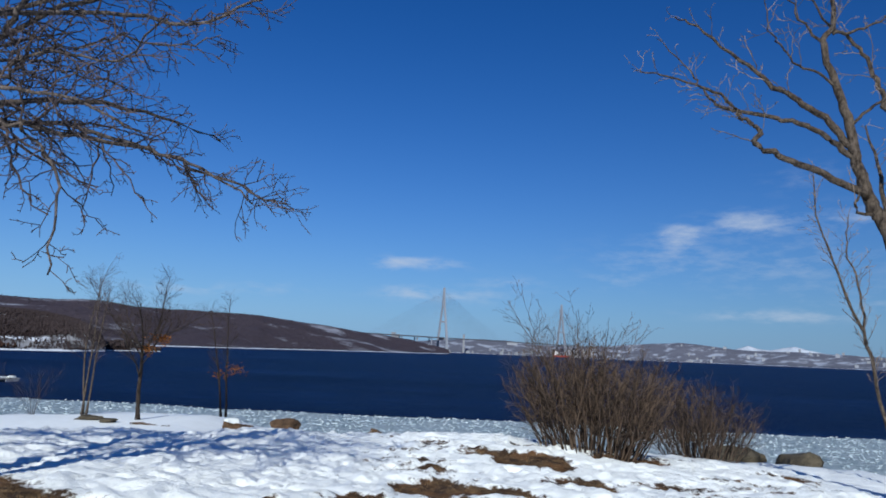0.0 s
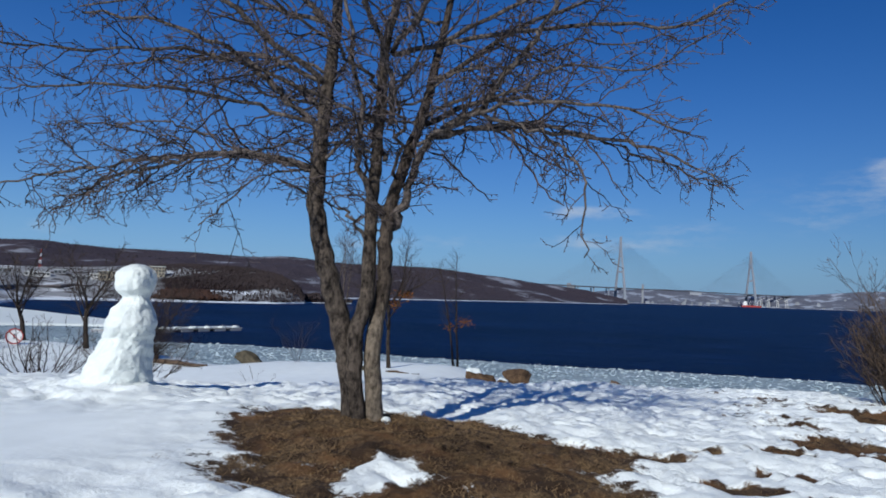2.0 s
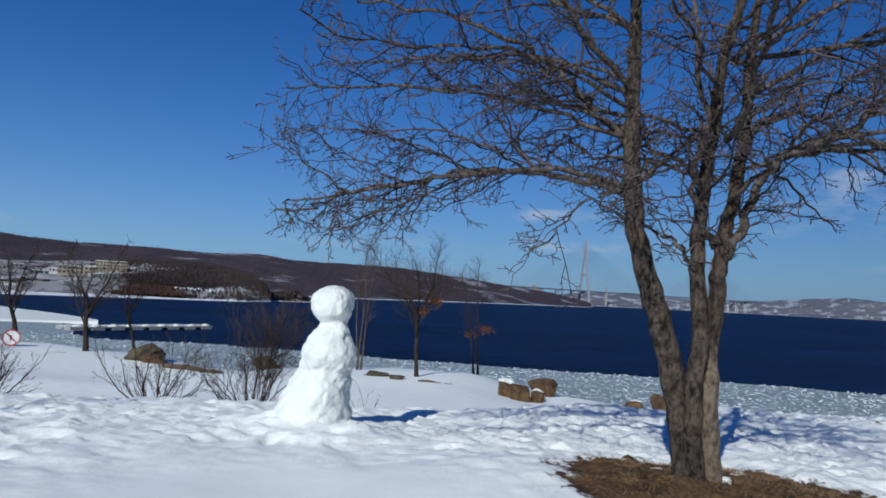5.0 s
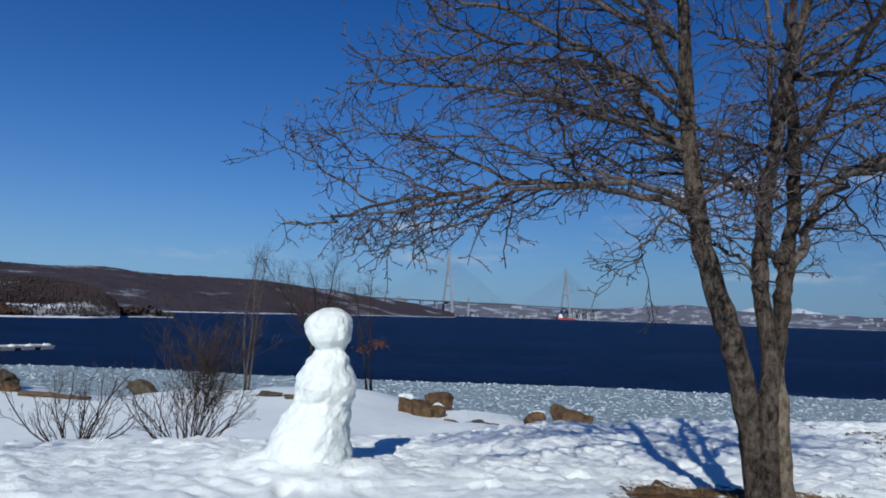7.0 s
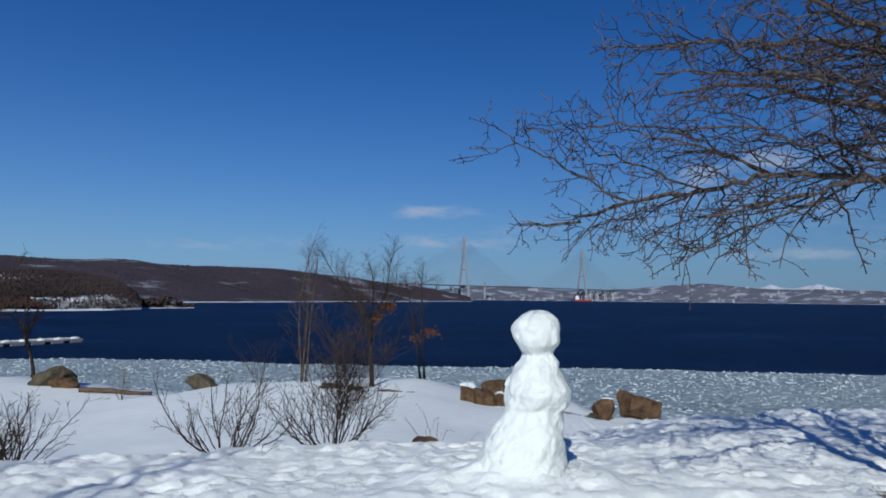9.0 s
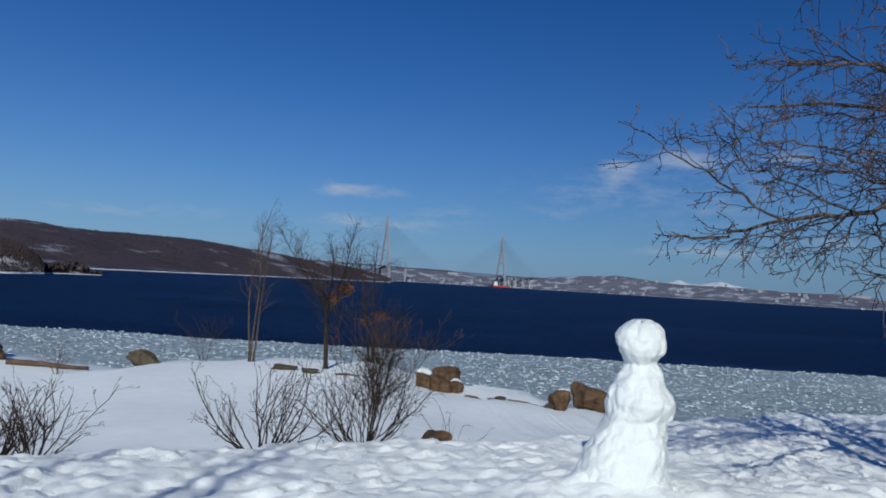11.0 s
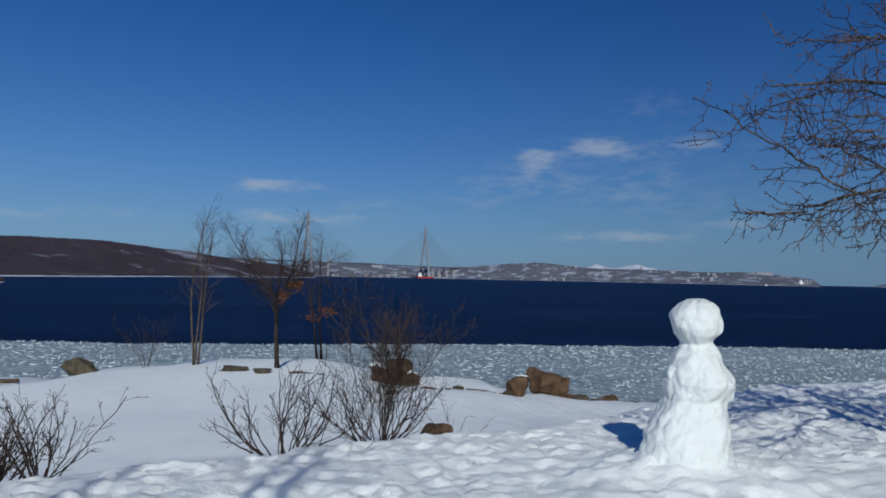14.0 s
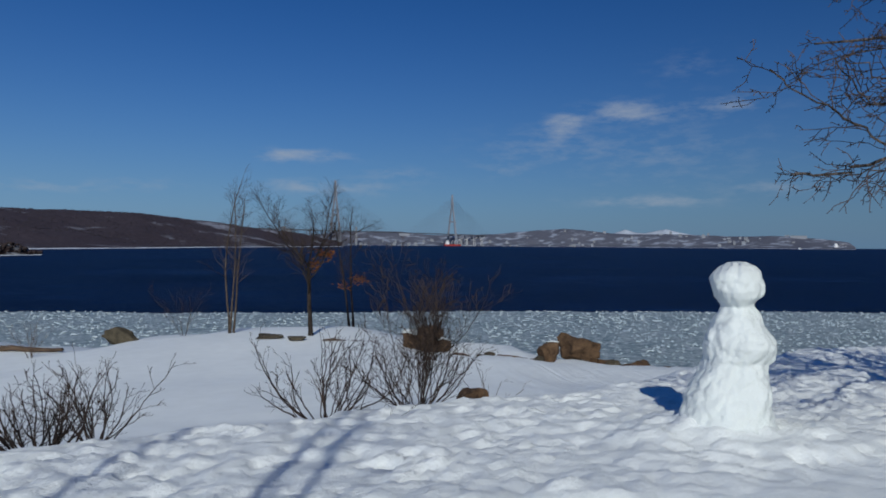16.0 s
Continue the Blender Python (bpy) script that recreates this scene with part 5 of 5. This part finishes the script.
right_tree()
young_tree("bare_tree", -7.1, -11.0, 7.8, 41, 1, "slim leafless tree on the lawn behind the path", 0.28, radius=0.045, dense=0.2, fork=0.9, sway=0.012)
young_tree("bare_tree", -6.2, -11.2, 8.0, 42, 1, "tall leafless tree on the lawn behind the path", 0.28, radius=0.04, dense=0.2, fork=0.9, sway=0.012)
young_tree("bare_tree", -5.7, -10.8, 7.2, 43, 1, "slim leafless tree on the lawn behind the path", 0.28, radius=0.04, dense=0.2, fork=0.9, sway=0.012)


# ---- shrubs ----
def shrub(name, x, y, height, width, stems, seed, label, material, shoots, fine, thick=0.012, upright=0.9, depth=None, arch=0.0):
    """Many thin stems from one root, with side shoots; each stem of a small shrub is a part."""
    z = ground_z(x, y) - 0.06
    ob = root(name, x, y, z, label, "shrub")
    rng = random.Random(seed)
    joined = [Geo(), Geo()]
    if stems > 60:
        levels = [(shoots, height * 0.26, 42, 0.14, 0.04, 1.0), (fine, height * 0.11, 48, 0.14, 0.02, 1.0)]
    else:
        levels = [(shoots, height * 0.44, 34, 0.08, 0.05, 1.0), (fine, height * 0.19, 38, 0.08, 0.04, 1.0), (fine * 0.8, height * 0.06, 45, 0.08, 0.02, 1.0)]
    style = {"levels": levels, "start": 0.22, "slim": 0.015, "least": 0.0026, "zig": 0.16}
    for _ in range(stems):
        t, q = rng.uniform(0, 6.283), rng.random() ** 0.6
        dx, dy = math.cos(t) * q * width / 2, math.sin(t) * q * (depth or width) / 2
        root_in = 0.62 if stems > 60 else 0.12
        foot = Vector((dx * root_in, dy * root_in, ground_z(x + dx * root_in, y + dy * root_in) - z - 0.06))
        d = Vector((dx * (1.2 - root_in), dy * (1.2 - root_in), height * upright))
        geo = joined if stems > 30 else [Geo(), joined[1]]
        pts, radii = wander(rng, foot, d, height * rng.uniform(0.65, 1.05) * (1.08 - 0.3 * q * q if stems > 60 else 1 + 0.35 * q), thick * rng.uniform(0.7, 1.2), 0.004, 11, 0.11 if arch else 0.08, arch, 0.10)
        geo[0].tube(pts, radii, 5, False)
        sprout(rng, [geo[0], geo[0], geo[1]], pts, radii, 0, style)
        if stems <= 30:
            part("stem", geo[0], material, ob, shade=True)
    if stems > 30:
        tagged(part("stem_thicket", joined[0], material, ob, shade=True), kind="stuff")
    tagged(part("twig_mass", joined[1], material, ob), kind="stuff")
    return ob


shrub("large_shrub", 10.15, 4.75, 1.62, 2.5, 190, 51, "dense leafless brown shrub on the snow", SHRUB, 8.0, 11.0, 0.011, 0.82, 2.0)
shrub("large_shrub", 13.3, 8.9, 1.6, 2.3, 150, 52, "dark leafless shrub at the edge of the bank", SHRUB, 7.0, 9.0, 0.010, 0.75, 2.2)
shrub("small_shrub", 9.8, 4.95, 1.95, 0.9, 12, 66, "tall thin twigs standing out of a larger shrub", SHRUB, 4.0, 5.0, 0.008, 1.0)
shrub("small_shrub", -2.45, 3.2, 1.15, 2.2, 17, 53, "bare dark shrub with spreading stems in snow", DARK_STEM, 5.5, 6.5, 0.013, 0.5, arch=0.06)
shrub("small_shrub", -3.62, 2.45, 1.0, 2.2, 18, 54, "bare dark shrub with thin stems in snow", DARK_STEM, 5.5, 6.5, 0.012, 0.5, arch=0.07)
shrub("small_shrub", -6.5, 2.0, 0.88, 2.0, 32, 55, "bare dark shrub below the snow crest", DARK_STEM, 6.0, 7.0, 0.013, 0.75, arch=0.05)
shrub("small_shrub", -5.85, 1.75, 0.8, 0.9, 13, 68, "low bare dark shrub at the snow crest", DARK_STEM, 6.0, 7.0, 0.010, 0.8, arch=0.05)
shrub("small_shrub", -2.4, 3.25, 1.7, 1.3, 12, 56, "thin bare shrub with fine upright twigs", DARK_STEM, 7.0, 10.0, 0.006, 0.9)
shrub("small_shrub", -1.05, 5.0, 0.75, 1.0, 5, 57, "low bare shrub beside a dark stone", SHRUB, 3.0, 4.0, 0.006, 0.6)
shrub("small_shrub", -9.6, 24.4, 1.9, 1.8, 7, 58, "thin bare saplings on the bank", DARK_STEM, 4.0, 5.0, 0.010, 0.95)
shrub("rusty_shrub", -27.3, 21.6, 1.35, 5.0, 280, 59, "low rust-brown shrub on the bank", RUST_SHRUB, 4.0, 4.0, 0.014, 0.8)
shrub("small_shrub", -9.5, 4.0, 0.85, 2.4, 14, 60, "bare dark shrub with spreading stems in snow", DARK_STEM, 5.0, 6.0, 0.011, 0.6, arch=0.05)
shrub("small_shrub", -14.5, 22.0, 1.5, 1.3, 8, 61, "thin bare shrub by the shore", SHRUB, 3.0, 3.0, 0.012, 0.9)


# ---- rocks and driftwood ----
def rock(name, x, y, sx, sy, sz, seed, material, label, sink=0.25, rz=0.0, cap=0.0, square=0.35):
    z = ground_z(x, y)
    ob = root(name, x, y, z, label, "rock", "", rz)
    bm = bmesh.new()
    bmesh.ops.create_icosphere(bm, subdivisions=4, radius=1.0)
    cut_rng = random.Random(seed * 7 + 1)
    cuts = [(Vector((cut_rng.gauss(0, 1), cut_rng.gauss(0, 1), cut_rng.gauss(0, 0.8))).normalized(), cut_rng.uniform(0.55, 0.88)) for _ in range(14)]
    for v in bm.verts:
        c = v.co.normalized()
        big = max(abs(c.x), abs(c.y), abs(c.z))
        reach = min([1.15] + [dist / max(c.dot(way), 0.05) for way, dist in cuts])
        c = c.lerp(c / big, square) * reach
        d = 1.2 + 0.05 * noise.noise(c * 1.2 + Vector((seed * 3.1, 0, 0))) + 0.05 * noise.noise(c * 3.4 + Vector((0, seed * 1.7, 0))) + 0.03 * noise.noise(c * 9.0 + Vector((0, 0, seed)))
        v.co = Vector((c.x * sx * d, c.y * sy * d, c.z * sz * d + sz * (1 - 2 * sink)))
    top = None
    if cap:
        top = bm.copy()
        limit = sz * (2 - 2 * sink) * (1 - cap)
        bmesh.ops.bisect_plane(top, geom=top.verts[:] + top.edges[:] + top.faces[:], plane_co=(0, 0, limit), plane_no=(0.25, 0.3, 1), clear_inner=True)
        for v in top.verts:
            v.co += Vector((0, 0, 0.03)) + v.normal * 0.02
        if not top.faces:
            top.free()
            top = None
    part("stone", bm, material, ob)
    if top:
        part("snow_cap", top, SNOW, ob, "patch of snow", shade=True)
    return ob


rock("shore_rock", 5.9, 20.45, 0.66, 0.5, 0.44, 1, BROWN_ROCK, "large square brown rock at the shore", 0.2, 8, square=0.75).rotation_euler.y = radians(9)
rock("shore_rock", 4.5, 19.75, 0.36, 0.34, 0.40, 2, BROWN_ROCK, "upright brown rock with a little snow at the shore", 0.16, 30, 0.08, square=0.6)
rock("shore_rock", 6.9, 19.4, 0.26, 0.2, 0.24, 3, GREY_ROCK, "low grey stone at the shore", 0.3)
rock("shore_rock", 8.0, 19.6, 0.5, 0.4, 0.3, 4, BROWN_ROCK, "low brown stone at the shore", 0.3)
rock("shore_rock", 0.85, 25.9, 0.66, 0.55, 0.37, 60, BROWN_ROCK, "large rounded brown boulder in a snowy heap", 0.18, 30, 0.0, 0.15)
rock("shore_rock", -0.45, 22.3, 0.36, 0.32, 0.34, 6, BROWN_ROCK, "upright brown boulder in a snowy heap", 0.15, -10, 0.15, 0.5)
rock("shore_rock", 0.15, 22.1, 0.40, 0.34, 0.36, 5, BROWN_ROCK, "blocky brown boulder in a snowy heap", 0.15, 20, 0.0, 0.55)
rock("shore_rock", 0.85, 22.2, 0.30, 0.28, 0.28, 61, BROWN_ROCK, "small brown stone in the snow", 0.2, 15, 0.15)
rock("shore_rock", 13.2, 16.9, 0.5, 0.4, 0.38, 8, BROWN_ROCK, "orange-brown rock at the edge of the bank", 0.25, 10)
rock("shore_rock", 14.0, 16.3, 0.3, 0.25, 0.18, 9, GREY_ROCK, "small grey stone at the edge of the bank", 0.3)
rock("shore_rock", 16.6, 11.4, 0.55, 0.5, 0.5, 10, GREY_ROCK, "smooth grey-brown boulder on the bank", 0.3, 0, square=0.3)
rock("shore_rock", 15.2, 12.4, 0.8, 0.45, 0.55, 11, GREY_ROCK, "flat grey rock on the bank", 0.3)
rock("shore_rock", -11.8, 23.75, 0.6, 0.4, 0.34, 12, GREY_ROCK, "long grey-green rock with snow drifted over it", 0.25, 0, 0.0)
rock("shore_rock", -19.5, 25.8, 1.0, 0.6, 0.50, 13, GREY_ROCK, "grey boulder beside the driftwood", 0.3, 0, 0.0)
rock("shore_rock", -18.7, 25.2, 0.5, 0.35, 0.34, 14, BROWN_ROCK, "brown boulder with dead grass", 0.3)
rock("field_stone", -1.33, 5.3, 0.22, 0.19, 0.19, 19, BROWN_ROCK, "single dark stone in smooth snow", 0.02, 0, 0.0, 0.5)
rock("shore_rock", -5.9, 22.0, 0.5, 0.3, 0.10, 16, GREY_ROCK, "flat grey stone showing through the snow", 0.2)
rock("shore_rock", -4.9, 21.2, 0.35, 0.2, 0.10, 17, GREY_ROCK, "flat grey stone showing through the snow", 0.2)
rock("shore_rock", 10.2, 19.3, 0.4, 0.3, 0.18, 18, BROWN_ROCK, "small brown stone at the shore", 0.3)
rock("shore_rock", 17.8, 15.0, 0.8, 0.4, 0.3, 19, BROWN_ROCK, "flat brown rock at the edge of the bank", 0.3)

stone_rng = random.Random(15)
for px, py, size in ((7.7, 19.9, 0.26), (8.5, 19.6, 0.2), (9.1, 19.4, 0.24), (9.6, 19.2, 0.15), (2.75, 20.35, 0.14), (2.35, 20.5, 0.19), (2.05, 20.7, 0.11), (4.0, 19.3, 0.15), (6.9, 20.2, 0.28)):
    rock("shore_stone", px, py, size * 1.4, size, size * 0.7, int(px * 10), GREY_ROCK if size < 0.22 else BROWN_ROCK, "small dark stone half sunk in shore snow", 0.2, px * 20)
for k in range(9):
    u = k / 8
    px, py = 6.8 + 3.3 * u + stone_rng.uniform(-0.3, 0.3), 20.2 - 1.0 * u + stone_rng.uniform(-0.5, 0.3)
    size = stone_rng.uniform(0.12, 0.27)
    rock("shore_stone", px, py, size * 1.3, size, size * 0.65, 30 + k, BROWN_ROCK if k % 2 else GREY_ROCK, "small dark stone half sunk in shore snow", 0.3, stone_rng.uniform(0, 90))


def drift_log(x0, y0, x1, y1, r, seed):
    z0, z1 = ground_z(x0, y0) + r * 0.6, ground_z(x1, y1) + r * 0.6
    ob = root("driftwood_log", x0, y0, z0, "weathered brown driftwood log half sunk in snow", "log")
    g = Geo()
    limb(g, [(0, 0, 0), ((x1 - x0) * 0.35, (y1 - y0) * 0.35, (z1 - z0) * 0.35 + 0.03), ((x1 - x0) * 0.7, (y1 - y0) * 0.7, (z1 - z0) * 0.7 - 0.02), (x1 - x0, y1 - y0, z1 - z0)], r, r * 0.5, random.Random(seed), 0.02, 9)
    part("trunk", g, DRIFTWOOD, ob, shade=True)


drift_log(-17.4, 24.2, -13.9, 23.4, 0.14, 1)
drift_log(2.6, 20.2, 4.05, 19.55, 0.10, 2)
drift_log(1.1, 21.2, 2.1, 20.65, 0.05, 4)
drift_log(-3.9, 21.0, -2.6, 21.5, 0.05, 3)


# ---- sign ----
def sign():
    x, y = -26.4, 24.4
    ob = root("prohibition_sign", x, y, ground_z(x, y), "round white sign with red ring and slash on red stand", "sign", "", 42)
    ob.scale = (0.8, 0.8, 0.8)
    ob.location.z -= 0.2
    bm = bmesh.new()
    bmesh.ops.create_cone(bm, cap_ends=True, segments=36, radius1=0.52, radius2=0.52, depth=0.04, matrix=Matrix.Translation((0, 0, 0.72)) @ Matrix.Rotation(radians(90), 4, "X"))
    part("board", bm, WHITE_PAINT, ob, "white round board")
    g = Geo()
    ring = [Vector((0.5 * math.cos(t), -0.03, 0.72 + 0.5 * math.sin(t))) for t in np.linspace(0, 2 * math.pi, 41)]
    g.tube(ring, [0.045] * 41, 6, False)
    part("ring", g, RED_PAINT, ob)
    g = Geo()
    g.tube([Vector((-0.34, -0.045, 1.06)), Vector((0.34, -0.045, 0.38))], [0.036, 0.036], 6)
    part("slash", g, RED_PAINT, ob)
    g = Geo()
    g.box(-0.06, -0.04, 0.55, 0.03, -0.02, 0.88)
    part("mark", g, BLACK_PAINT, ob, "plain dark mark")
    g = Geo()
    g.box(-0.2, -0.05, -0.15, 0.2, 0.05, 0.18)
    part("stand", g, RED_PAINT, ob, "red stand")


sign()


# ---- dead grass ----
def grass():
    rng = random.Random(77)
    geo = Geo()
    spots = []
    for px, py, a, b, turn, weight in PATCHES:
        for _ in range(int(a * b * 4200 * weight)):
            q, t = math.sqrt(rng.random()) * 1.0, rng.uniform(0, 6.283)
            u, v = q * math.cos(t) * a, q * math.sin(t) * b
            c, s = math.cos(radians(turn)), math.sin(radians(turn))
            spots.append((px + u * c - v * s, py + u * s + v * c))
    spots = np.array(spots)
    keep = bareness(spots[:, 0], spots[:, 1]) > 0.5
    spots = spots[keep]
    heights = land(spots[:, 0], spots[:, 1]) - 0.045
    for (x, y), z in zip(spots, heights):
        a, l, w = rng.uniform(0, 6.283), rng.uniform(0.03, 0.10), rng.uniform(0.0015, 0.0035)
        up = rng.uniform(0.1, 0.6)
        d = Vector((math.cos(a), math.sin(a), up)).normalized()
        s = Vector((-math.sin(a), math.cos(a), 0)) * w
        p = Vector((x, y, z))
        m, e = p + d * l * 0.6, p + d * l + Vector((0, 0, -l * 0.25))
        n = len(geo.v)
        geo.v += [p - s, p + s, m + s * 0.7, m - s * 0.7, e]
        geo.f += [(n, n + 1, n + 2, n + 3), (n + 3, n + 2, n + 4)]
    part("dead_grass", geo, STRAW)
    tagged(bpy.data.objects["dead_grass"], "matted dry brown grass where the snow has melted", "grass", kind="stuff")


grass()
